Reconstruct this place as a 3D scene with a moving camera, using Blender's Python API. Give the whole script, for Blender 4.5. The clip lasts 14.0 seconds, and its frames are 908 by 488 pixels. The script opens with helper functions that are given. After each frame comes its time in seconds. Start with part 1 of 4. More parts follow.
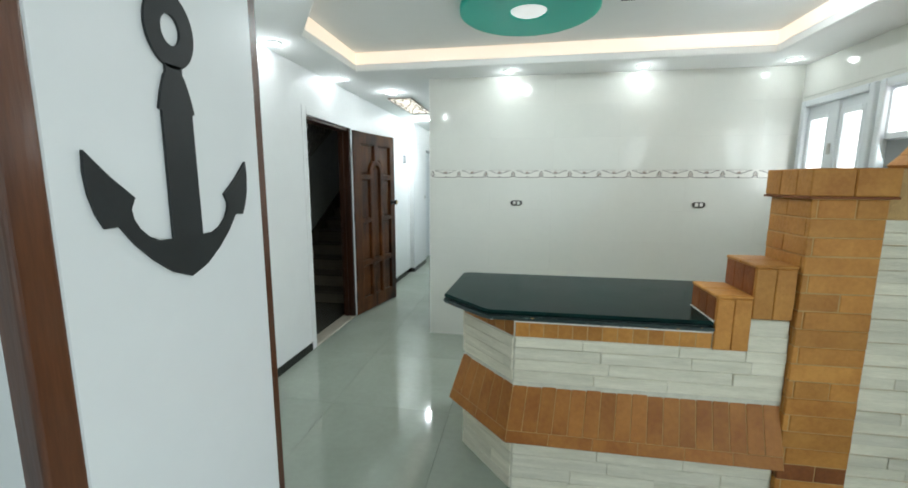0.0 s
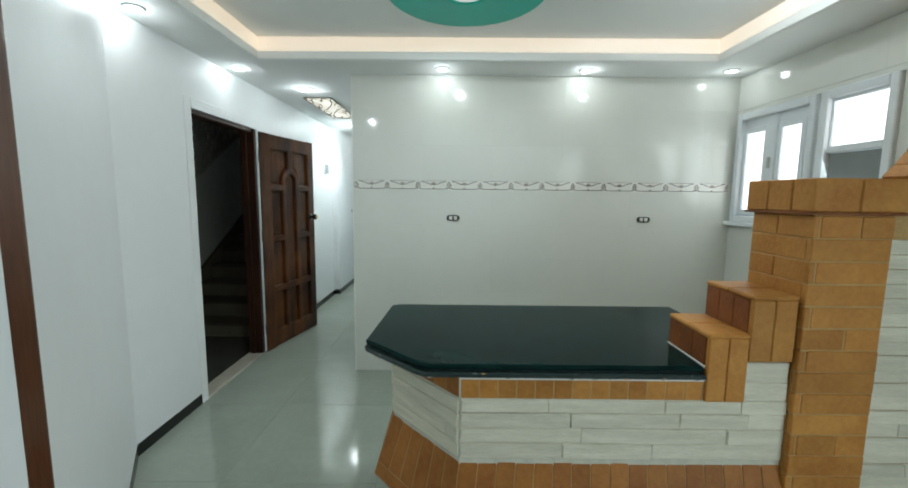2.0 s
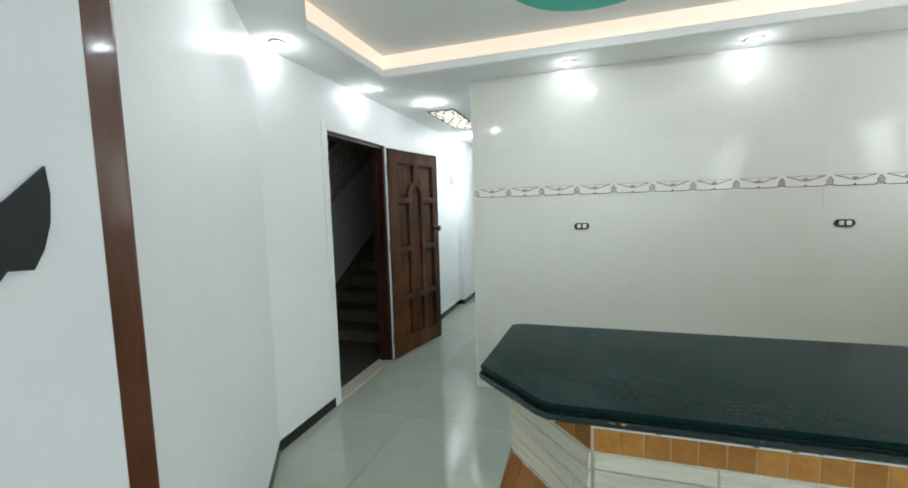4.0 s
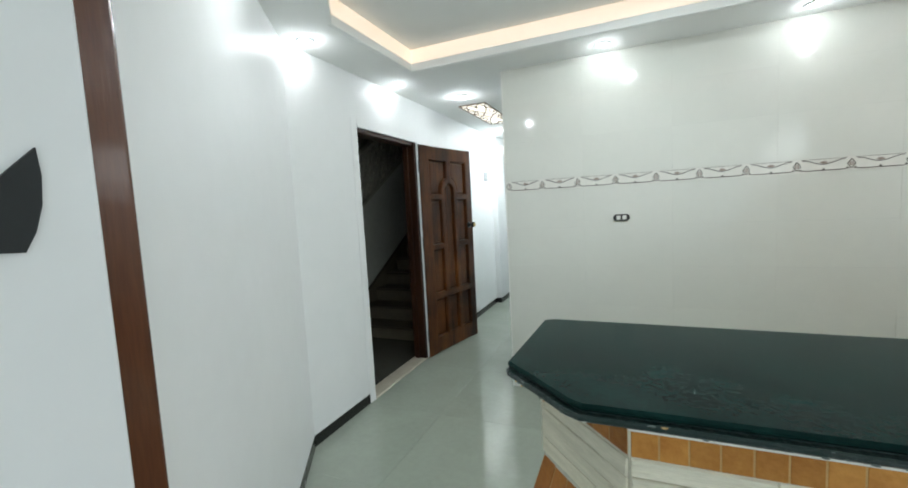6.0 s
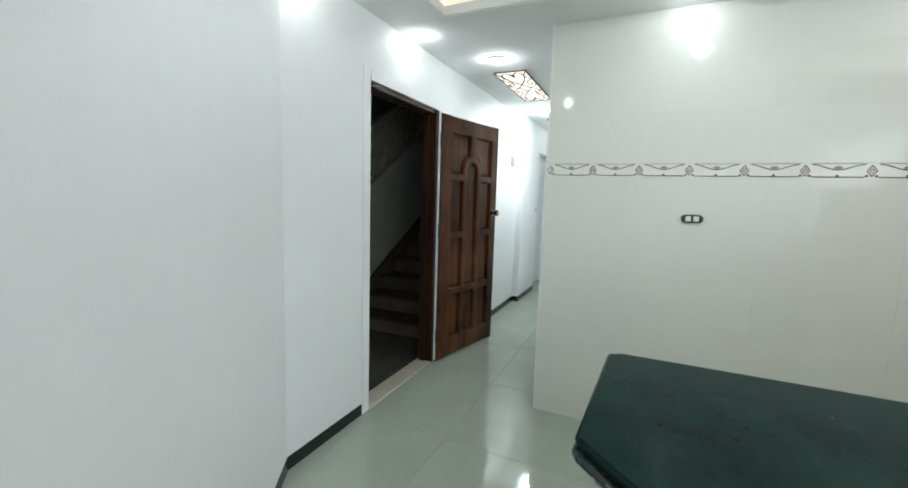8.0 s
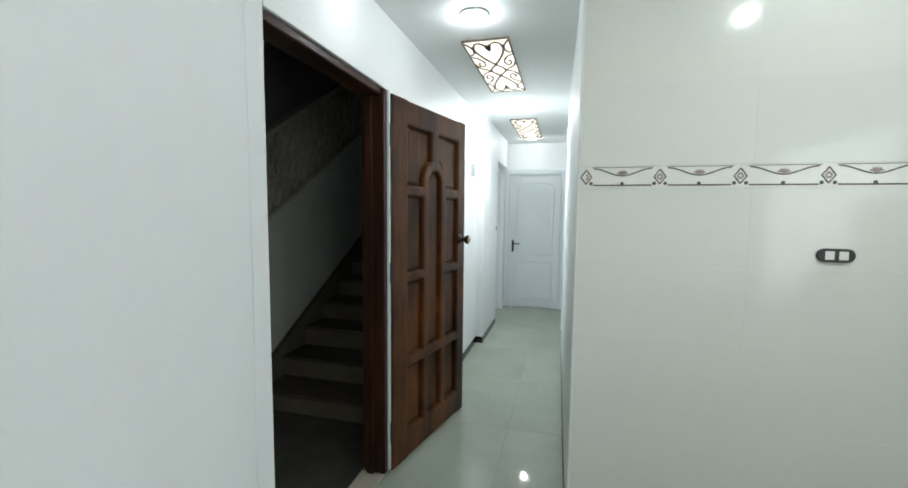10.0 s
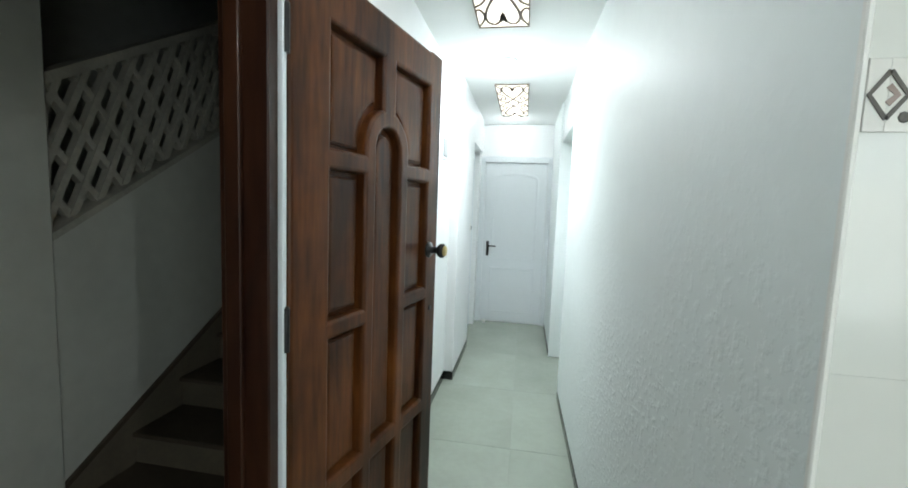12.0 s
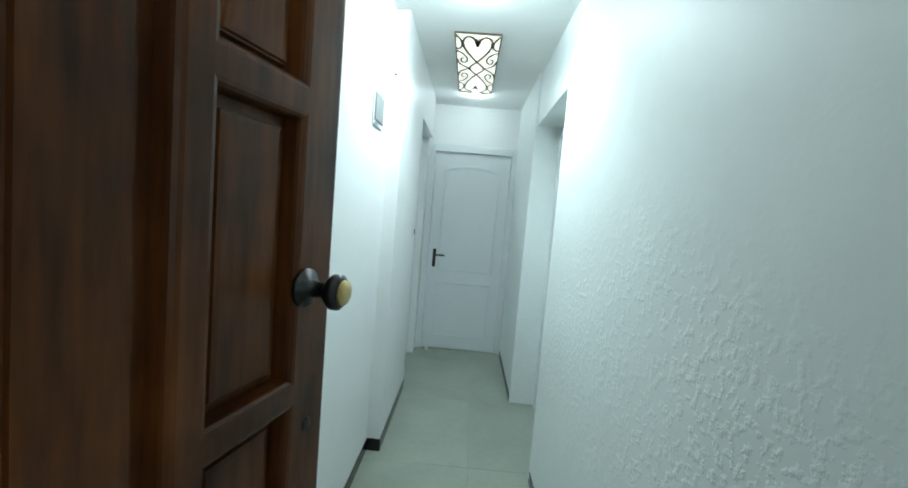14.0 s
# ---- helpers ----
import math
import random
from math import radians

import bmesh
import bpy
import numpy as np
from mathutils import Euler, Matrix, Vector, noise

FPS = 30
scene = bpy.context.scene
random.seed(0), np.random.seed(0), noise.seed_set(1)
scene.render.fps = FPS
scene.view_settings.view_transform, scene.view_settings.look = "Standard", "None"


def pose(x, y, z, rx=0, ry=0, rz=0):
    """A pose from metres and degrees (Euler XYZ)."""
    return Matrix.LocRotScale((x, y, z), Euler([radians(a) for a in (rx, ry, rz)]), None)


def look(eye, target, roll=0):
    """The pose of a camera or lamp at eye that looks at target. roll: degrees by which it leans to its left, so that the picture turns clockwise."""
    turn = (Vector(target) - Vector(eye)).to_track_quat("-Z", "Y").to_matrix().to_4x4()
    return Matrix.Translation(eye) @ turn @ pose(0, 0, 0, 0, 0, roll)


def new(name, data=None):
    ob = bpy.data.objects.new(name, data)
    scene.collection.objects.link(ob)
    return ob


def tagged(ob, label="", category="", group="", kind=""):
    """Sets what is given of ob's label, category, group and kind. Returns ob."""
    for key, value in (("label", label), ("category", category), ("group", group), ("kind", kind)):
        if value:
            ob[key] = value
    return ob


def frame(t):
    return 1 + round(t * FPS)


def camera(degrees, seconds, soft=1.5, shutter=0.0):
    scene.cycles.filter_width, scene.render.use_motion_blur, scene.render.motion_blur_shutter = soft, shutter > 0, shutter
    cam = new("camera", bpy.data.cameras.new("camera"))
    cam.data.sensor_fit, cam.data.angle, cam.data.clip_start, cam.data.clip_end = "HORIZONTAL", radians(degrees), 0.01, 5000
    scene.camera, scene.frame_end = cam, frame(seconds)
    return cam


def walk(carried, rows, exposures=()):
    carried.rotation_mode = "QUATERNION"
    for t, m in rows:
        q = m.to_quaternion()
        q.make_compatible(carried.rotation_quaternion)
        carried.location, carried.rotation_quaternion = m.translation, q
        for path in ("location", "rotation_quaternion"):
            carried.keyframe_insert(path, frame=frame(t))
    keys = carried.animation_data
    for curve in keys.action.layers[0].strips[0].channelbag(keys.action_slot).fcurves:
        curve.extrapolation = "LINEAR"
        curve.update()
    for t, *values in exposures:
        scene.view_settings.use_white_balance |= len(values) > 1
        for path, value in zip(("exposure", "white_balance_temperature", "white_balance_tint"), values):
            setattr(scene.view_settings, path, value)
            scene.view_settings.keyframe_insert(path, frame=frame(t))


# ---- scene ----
cam = camera(95.7, 14.0, soft=1.75)
PATH = [
    (0, (0.05, 0.115, 1.49), (-0.27, 2.066, 1.192), 0.2),
    (0.5, (0.04, 0.28, 1.483), (-0.226, 2.24, 1.184), 1.1),
    (1, (0.023, 0.455, 1.489), (0.054, 2.442, 1.263), 2.7),
    (1.5, (0.011, 0.541, 1.484), (0.08, 2.528, 1.268), 1.3),
    (2, (0.005, 0.605, 1.479), (0.008, 2.591, 1.247), 0.6),
    (2.5, (0.017, 0.683, 1.486), (-0.133, 2.669, 1.312), 1.1),
    (3, (0.007, 0.776, 1.473), (-0.336, 2.735, 1.264), 0.2),
    (3.5, (0.005, 0.803, 1.476), (-0.495, 2.729, 1.277), -0.9),
    (6, (0.037, 0.895, 1.428), (-0.742, 2.729, 1.253), -3.0),
    (6.5, (0.019, 0.951, 1.458), (-0.835, 2.74, 1.192), -3.2),
    (7, (-0.064, 1.088, 1.409), (-0.931, 2.871, 1.147), 0.1),
    (9.3, (-0.619, 1.967, 1.381), (-1.352, 3.818, 1.189), 2.9),
    (9.5, (-0.698, 2.106, 1.41), (-1.362, 3.984, 1.233), 2.4),
    (10, (-0.856, 2.34, 1.436), (-1.374, 4.265, 1.273), 0.6),
    (10.5, (-0.944, 2.553, 1.419), (-1.466, 4.475, 1.23), 0.3),
    (11, (-1.001, 2.886, 1.428), (-1.512, 4.810, 1.238), 0.4),
    (11.5, (-1.076, 3.113, 1.414), (-1.516, 5.054, 1.212), 1.9),
    (12, (-1.171, 3.419, 1.424), (-1.500, 5.383, 1.240), 2.2),
    (12.5, (-1.213, 3.622, 1.408), (-1.474, 5.590, 1.173), 0.6),
    (13, (-1.258, 3.937, 1.412), (-1.544, 5.915, 1.334), 1.0),
    (13.5, (-1.246, 4.118, 1.408), (-1.477, 6.104, 1.334), 2.3),
    (14, (-1.293, 4.413, 1.385), (-1.351, 6.407, 1.232), 4.8),
]
EXPOSURES = [
    (0, 0.12, 6500, 10), (0.5, 0.14, 6500, 11), (1, 0.0, 6450, 8), (1.5, -0.2, 6400, 7), (2, -0.24, 6400, 7), (2.5, -0.2, 6400, 7), (3, -0.16, 6450, 9), (3.5, 0.03, 6500, 11),
    (6, 0.1, 6550, 12), (9.5, 0.08, 6550, 12), (10.5, 0.16, 6550, 12), (11.5, 0.38, 6550, 11), (12.5, 0.4, 6450, 10), (13.2, -0.09, 6300, 6), (14, -0.23, 6050, 0),
]
walk(cam, [(t, look(eye, target, roll)) for t, eye, target, roll in PATH], EXPOSURES)

# ---------------------------------------------------------------- plan
XL = -1.76           # left wall with the stair door
XC = -0.815          # corridor side of the tiled wall
YT = 3.957           # face of the tiled wall
XR = 2.25            # right wall with the windows
YF = 8.5             # end of the corridor
ZS, ZT = 2.42, 2.57  # soffit and raised ceiling
DOOR_Y0, DOOR_Y1, DOOR_H = 3.436, 4.34, 2.045
JAMB_X, JAMB_Y0, JAMB_Y1 = -0.80, 0.636, 1.364

# ---------------------------------------------------------------- world and lights
world = bpy.data.worlds.new("world")
scene.world = world
world.use_nodes = True
wn = world.node_tree
sky = wn.nodes.new("ShaderNodeTexSky")
sky.sky_type = "NISHITA"
sky.sun_disc = False
sky.sun_elevation, sky.sun_rotation = radians(50), radians(200)
wn.links.new(sky.outputs[0], wn.nodes["Background"].inputs[0])
wn.nodes["Background"].inputs[1].default_value = 0.15

sun = bpy.data.lights.new("sun", "SUN")
sun.energy, sun.angle, sun.color = 2.0, radians(0.5), (1, 0.95, 0.88)
new("sun", sun).matrix_world = look((0, 0, 10), (3.4, 9.3, -1.6 - 8))

COOL = (0.91, 1.0, 1.035)


def lamp_down(x, y, z, watts):
    l = bpy.data.lights.new("downlight_beam", "POINT")
    l.shadow_soft_size, l.energy, l.color = 0.025, watts, COOL
    new("downlight_beam", l).matrix_world = pose(x, y, z)


DOWNLIGHTS = [(-1.64, 2.83, ZS, 2.0), (-1.64, 3.84, ZS, 1.8), (-1.33, 4.44, ZS, 3.2), (-1.345, 6.33, ZS, 10), (-1.32, 8.08, ZS, 3.5),
              (-0.09, 3.80, ZS, 1.4), (0.985, 3.80, ZS, 1.4), (2.05, 3.77, ZS, 0.9), (-1.03, 2.02, ZS, 4.5), (1.375, 2.75, ZT, 9)]
for x, y, z, w in DOWNLIGHTS:
    lamp_down(x, y, z - (0.040 if x < -1.2 and y > 4.2 else 0.022), w)

# the large corridor downlight throws most of its light downwards
beam = bpy.data.lights.new("downlight_beam", "SPOT")
beam.spot_size, beam.spot_blend, beam.shadow_soft_size, beam.energy, beam.color = radians(150), 0.7, 0.06, 54, COOL
new("downlight_beam", beam).matrix_world = pose(-1.345, 6.33, ZS - 0.055)

# fill light added below the rose, whose own lamp is taken as off
rose = bpy.data.lights.new("rose_fill", "AREA")
rose.shape, rose.size, rose.energy, rose.color = "DISK", 0.06, 12, COOL
new("rose_fill", rose).location = (0.06, 2.90, ZT - 0.048)

# fill from an invented, unseen opening behind the walk, and daylight through the windows
for (x, y, z), to, sx, sy, w in (((XR + 0.05, -0.9, 1.2), (0, -0.9, 1.2), 2.7, 2.25, 47), ((XR - 0.03, 3.5, 1.75), (-1.0, 3.3, 1.4), 0.5, 0.6, 1.8), ((XR - 0.03, 2.98, 1.8), (0, 2.9, 1.0), 0.35, 0.5, 1.6)):
    l = bpy.data.lights.new("daylight_fill", "AREA")
    l.shape, l.size, l.size_y, l.energy, l.color = "RECTANGLE", sx, sy, w, (0.87, 0.98, 1.0)
    new("daylight_fill", l).matrix_world = look((x, y, z), to)

# ---------------------------------------------------------------- materials


def material(name, colour, rough=0.5, metal=0.0, vary=0.0, scale=4.0, bump=0.0, bump_scale=60.0, pieces=0.0, second=None, stretch=(1, 1, 1), coat=0.0, spec=0.5, rough_vary=0.0):
    """colour with two scales of noise, a second colour mixed in by the larger one, and piece by piece variation"""
    m = bpy.data.materials.new(name)
    m.use_nodes = True
    t = m.node_tree
    b = t.nodes["Principled BSDF"]
    b.inputs["Roughness"].default_value, b.inputs["Metallic"].default_value = rough, metal
    b.inputs["Coat Weight"].default_value, b.inputs["Coat Roughness"].default_value = coat, 0.08
    b.inputs["Specular IOR Level"].default_value = spec
    tc, mp = t.nodes.new("ShaderNodeTexCoord"), t.nodes.new("ShaderNodeMapping")
    mp.inputs["Scale"].default_value = stretch
    t.links.new(tc.outputs["Object"], mp.inputs[0])
    info = t.nodes.new("ShaderNodeObjectInfo")
    if pieces:
        shift = t.nodes.new("ShaderNodeVectorMath")
        shift.operation = "MULTIPLY_ADD"
        t.links.new(info.outputs["Random"], shift.inputs[0])
        shift.inputs[1].default_value = (17, 31, 23)
        t.links.new(mp.outputs[0], shift.inputs[2])
        vec = shift.outputs[0]
    else:
        vec = mp.outputs[0]
    big, fine = t.nodes.new("ShaderNodeTexNoise"), t.nodes.new("ShaderNodeTexNoise")
    for n, s, d in ((big, scale, 4), (fine, scale * 9, 5)):
        n.inputs["Scale"].default_value, n.inputs["Detail"].default_value = s, d
        t.links.new(vec, n.inputs["Vector"])
    mix = t.nodes.new("ShaderNodeMix")
    mix.data_type = "RGBA"
    dark = second or tuple(c * (1 - vary) for c in colour)
    mix.inputs["A"].default_value, mix.inputs["B"].default_value = (*dark, 1), (*colour, 1)
    ramp = t.nodes.new("ShaderNodeMapRange")
    ramp.inputs[1].default_value, ramp.inputs[2].default_value = 0.35, 0.65
    add = t.nodes.new("ShaderNodeMath")
    add.operation = "MULTIPLY_ADD"
    add.inputs[1].default_value = 0.35
    t.links.new(fine.outputs["Fac"], add.inputs[0])
    half = t.nodes.new("ShaderNodeMath")
    half.operation = "MULTIPLY_ADD"
    half.inputs[1].default_value, half.inputs[2].default_value = 0.65, 0.0
    t.links.new(big.outputs["Fac"], half.inputs[0])
    t.links.new(half.outputs[0], add.inputs[2])
    t.links.new(add.outputs[0], ramp.inputs[0])
    t.links.new(ramp.outputs[0], mix.inputs["Factor"])
    out = mix.outputs["Result"]
    if pieces:
        hsv = t.nodes.new("ShaderNodeHueSaturation")
        val = t.nodes.new("ShaderNodeMapRange")
        val.inputs[3].default_value, val.inputs[4].default_value = 1 - pieces, 1 + pieces
        t.links.new(info.outputs["Random"], val.inputs[0])
        t.links.new(val.outputs[0], hsv.inputs["Value"])
        t.links.new(out, hsv.inputs["Color"])
        out = hsv.outputs[0]
    t.links.new(out, b.inputs["Base Color"])
    if rough_vary:
        rv = t.nodes.new("ShaderNodeMapRange")
        rv.inputs[1].default_value, rv.inputs[2].default_value = 0.3, 0.7
        rv.inputs[3].default_value, rv.inputs[4].default_value = max(0.02, rough - rough_vary), rough + rough_vary
        t.links.new(big.outputs["Fac"], rv.inputs[0])
        t.links.new(rv.outputs[0], b.inputs["Roughness"])
    if bump:
        n = t.nodes.new("ShaderNodeTexNoise")
        n.inputs["Scale"].default_value, n.inputs["Detail"].default_value = bump_scale, 4
        t.links.new(vec, n.inputs["Vector"])
        bp = t.nodes.new("ShaderNodeBump")
        bp.inputs["Strength"].default_value, bp.inputs["Distance"].default_value = bump, 0.01
        t.links.new(n.outputs["Fac"], bp.inputs["Height"])
        t.links.new(bp.outputs[0], b.inputs["Normal"])
    return m


def glow(name, colour, strength):
    m = bpy.data.materials.new(name)
    m.use_nodes = True
    b = m.node_tree.nodes["Principled BSDF"]
    b.inputs["Base Color"].default_value = (0.8, 0.8, 0.8, 1)
    b.inputs["Emission Color"].default_value, b.inputs["Emission Strength"].default_value = (*colour, 1), strength
    return m


PAINT = material("white_wall_paint", (0.83, 0.845, 0.845), 0.42, vary=0.04, scale=1.2, bump=0.06, bump_scale=90, spec=0.4)
PLASTER = material("rough_white_plaster", (0.78, 0.835, 0.82), 0.5, vary=0.05, scale=1.5, bump=0.22, bump_scale=46)
# lumps come in patches
pt = PLASTER.node_tree
patch, sharp, mul = pt.nodes.new("ShaderNodeTexNoise"), pt.nodes.new("ShaderNodeMapRange"), pt.nodes.new("ShaderNodeMath")
patch.inputs["Scale"].default_value, patch.inputs["Detail"].default_value = 1.3, 3
sharp.inputs[1].default_value, sharp.inputs[2].default_value, sharp.inputs[3].default_value, sharp.inputs[4].default_value = 0.38, 0.60, 0.12, 1.0
mul.operation = "MULTIPLY"
pb = [n for n in pt.nodes if n.type == "BUMP"][0]
lump = pb.inputs["Height"].links[0].from_socket
lift = pt.nodes.new("ShaderNodeMapRange")
lift.inputs[1].default_value, lift.inputs[2].default_value = 0.50, 0.66
pt.links.new([n for n in pt.nodes if n.type == "MAPPING"][0].outputs[0], patch.inputs["Vector"])
pt.links.new(patch.outputs["Fac"], sharp.inputs[0])
pt.links.new(lump, lift.inputs[0])
pt.links.new(lift.outputs[0], mul.inputs[0])
# and thin out towards the smoothed upper part of the wall
sep, fade, both = pt.nodes.new("ShaderNodeSeparateXYZ"), pt.nodes.new("ShaderNodeMapRange"), pt.nodes.new("ShaderNodeMath")
both.operation = "MULTIPLY"
fade.inputs[1].default_value, fade.inputs[2].default_value, fade.inputs[3].default_value, fade.inputs[4].default_value = 0.95, 1.65, 1.0, 0.06
pt.links.new([n for n in pt.nodes if n.type == "TEX_COORD"][0].outputs["Object"], sep.inputs[0])
pt.links.new(sep.outputs[2], fade.inputs[0])
pt.links.new(sharp.outputs[0], both.inputs[0])
pt.links.new(fade.outputs[0], both.inputs[1])
pt.links.new(both.outputs[0], mul.inputs[1])
pt.links.new(mul.outputs[0], pb.inputs["Height"])
CEIL = material("white_ceiling_paint", (0.88, 0.895, 0.88), 0.85, vary=0.03, scale=1.0, bump=0.03, bump_scale=60, spec=0.15)
FLOOR = material("polished_porcelain", (0.340, 0.378, 0.320), 0.07, vary=0.12, scale=3.0, pieces=0.03, rough_vary=0.03, spec=0.6)
GROUT = material("grey_grout", (0.30, 0.33, 0.285), 0.8, vary=0.2, scale=12)
WTILE = material("glazed_cream_tile", (0.72, 0.73, 0.68), 0.08, vary=0.035, scale=2.5, pieces=0.012, rough_vary=0.02)
WGROUT = material("pale_tile_joint", (0.72, 0.73, 0.68), 0.4, vary=0.1, scale=9)
BORDER = material("border_tile_glaze", (0.80, 0.79, 0.74), 0.12, vary=0.05, scale=20)
VINE = material("grey_brown_glaze", (0.11, 0.10, 0.085), 0.3, vary=0.4, scale=40)
PINK = material("pale_pink_glaze", (0.36, 0.28, 0.24), 0.3, vary=0.3, scale=60)
BLACK = material("black_glazed_skirting", (0.012, 0.012, 0.012), 0.2, vary=0.4, scale=8, rough_vary=0.08)
PANELPAINT = material("white_lacquered_board", (0.80, 0.82, 0.83), 0.3, vary=0.03, scale=1.5, bump=0.02, bump_scale=30)
ANCHORPAINT = material("matt_black_board", (0.012, 0.016, 0.018), 0.55, vary=0.3, scale=10)
MAHOG = material("varnished_mahogany", (0.125, 0.043, 0.017), 0.3, second=(0.055, 0.016, 0.007), scale=2.2, stretch=(7, 7, 0.7), bump=0.08, bump_scale=14, coat=0.3)
DOORWOOD = material("dark_stained_door_wood", (0.140, 0.045, 0.0105), 0.38, second=(0.024, 0.0068, 0.0022), scale=1.0, stretch=(6, 6, 0.7), bump=0.05, bump_scale=9, coat=0.07, spec=0.2)
# uneven stain: lighter and darker patches over the grain
dn = DOORWOOD.node_tree
stain, depth, tone = dn.nodes.new("ShaderNodeTexNoise"), dn.nodes.new("ShaderNodeMapRange"), dn.nodes.new("ShaderNodeHueSaturation")
stain.inputs["Scale"].default_value, stain.inputs["Detail"].default_value = 3.2, 4
depth.inputs[1].default_value, depth.inputs[2].default_value, depth.inputs[3].default_value, depth.inputs[4].default_value = 0.36, 0.64, 0.50, 1.35
wood = dn.nodes["Principled BSDF"].inputs["Base Color"]
dn.links.new([n for n in dn.nodes if n.type == "TEX_COORD"][0].outputs["Object"], stain.inputs["Vector"])
dn.links.new(stain.outputs["Fac"], depth.inputs[0])
dn.links.new(depth.outputs[0], tone.inputs["Value"])
dn.links.new(wood.links[0].from_socket, tone.inputs["Color"])
dn.links.new(tone.outputs[0], wood)
# red wood made darker than the door, with the jamb's shade in its colour
LINING = material("dark_red_shaded_lining", (0.055, 0.019, 0.008), 0.4, second=(0.014, 0.004, 0.002), scale=0.9, stretch=(5, 5, 0.7), coat=0.06, spec=0.22)
GRANITE = material("dark_green_granite", (0.0065, 0.029, 0.026), 0.16, second=(0.0035, 0.014, 0.013), scale=7, bump=0.02, bump_scale=160, rough_vary=0.06, spec=0.2)
GRANITE.node_tree.nodes["Principled BSDF"].inputs["IOR"].default_value = 1.22
CLAY = material("orange_clay_brick", (0.60, 0.280, 0.066), 0.5, second=(0.42, 0.165, 0.034), scale=6, pieces=0.13, bump=0.3, bump_scale=70, spec=0.25)
TERRA = material("brown_terracotta_tile", (0.47, 0.190, 0.042), 0.45, second=(0.31, 0.105, 0.020), scale=5, pieces=0.10, bump=0.25, bump_scale=70, spec=0.25)
REDCLAY = material("dark_red_clay_brick", (0.33, 0.115, 0.034), 0.5, second=(0.20, 0.06, 0.020), scale=6, pieces=0.15, bump=0.25, bump_scale=70, spec=0.25)
MORTAR = material("cream_mortar", (0.60, 0.38, 0.16), 0.9, vary=0.25, scale=20, bump=0.4, bump_scale=90)
PALEMORTAR = material("pale_mortar", (0.76, 0.72, 0.60), 0.9, vary=0.2, scale=20, bump=0.4, bump_scale=90)
STONE = material("split_white_stone", (0.93, 0.88, 0.73), 0.7, second=(0.72, 0.68, 0.54), scale=5, stretch=(0.8, 0.8, 7), pieces=0.09, bump=0.6, bump_scale=35)
WORN = material("worn_granite_edge", (0.008, 0.028, 0.027), 0.3, second=(0.026, 0.040, 0.038), scale=14, bump=0.5, bump_scale=60, spec=0.35)
FLAKE = material("pale_granite_flake", (0.16, 0.20, 0.19), 0.6, vary=0.5, scale=40)
TEAL = material("teal_ceiling_paint", (0.008, 0.52, 0.40), 0.5, vary=0.05, scale=3)
LACQUER = material("white_door_lacquer", (0.73, 0.77, 0.79), 0.35, vary=0.03, scale=2)
STEEL = material("brushed_steel", (0.55, 0.54, 0.50), 0.28, metal=1.0, vary=0.1, scale=20)
BRASS = material("worn_brass", (0.62, 0.48, 0.22), 0.3, metal=1.0, vary=0.25, scale=30)
DARKMETAL = material("dark_metal", (0.05, 0.05, 0.05), 0.35, metal=0.9, vary=0.3, scale=30)
PLASTIC = material("white_switch_plastic", (0.80, 0.80, 0.76), 0.35, vary=0.03, scale=10)
DARKPLASTIC = material("dark_grey_plastic", (0.035, 0.035, 0.035), 0.4, vary=0.1, scale=10)
GREYPLASTIC = material("grey_plastic_box", (0.22, 0.235, 0.235), 0.5, vary=0.1, scale=10)
# stair and landing tiles: the stairwell's weak light is put into these darker colours
TREAD = material("dimmed_brown_speckled_stair_tile", (0.085, 0.064, 0.042), 0.6, vary=0.35, scale=9)
RISER = material("dimmed_beige_stair_tile", (0.155, 0.128, 0.090), 0.6, vary=0.25, scale=6)
LANDING = material("dimmed_landing_tile", (0.070, 0.068, 0.056), 0.22, vary=0.3, scale=5)
STAIRWALL = material("grey_stairwell_paint", (0.60, 0.61, 0.55), 0.6, vary=0.15, scale=1.5, bump=0.08, bump_scale=50)
LATTICE = material("grey_concrete_lattice", (0.48, 0.46, 0.39), 0.8, vary=0.3, scale=6, bump=0.2, bump_scale=60)
SILL = material("beige_marble_sill", (0.55, 0.50, 0.41), 0.25, vary=0.15, scale=8)
SCROLL = material("bronze_cut_board", (0.13, 0.10, 0.07), 0.5, vary=0.2, scale=20)
LED = glow("downlight_lens", (0.94, 1.0, 0.99), 14)
LAMPGLOW = glow("warm_lamp_diffuser", (1.0, 0.93, 0.78), 1.15)
# glow added to the unlit rose cover, to go with the fill
ROSEGLOW = glow("rose_cover_added_glow", (0.95, 1.0, 0.98), 0.45)
COVE = glow("warm_cove_strip", (1.0, 0.74, 0.49), 0.60)
FROST = glow("daylit_frosted_pane", (0.95, 0.98, 1.0), 2.2)
GLASS = bpy.data.materials.new("window_glass")
GLASS.use_nodes = True
GLASS.node_tree.nodes["Principled BSDF"].inputs["Transmission Weight"].default_value = 1.0
GLASS.node_tree.nodes["Principled BSDF"].inputs["Roughness"].default_value = 0.0

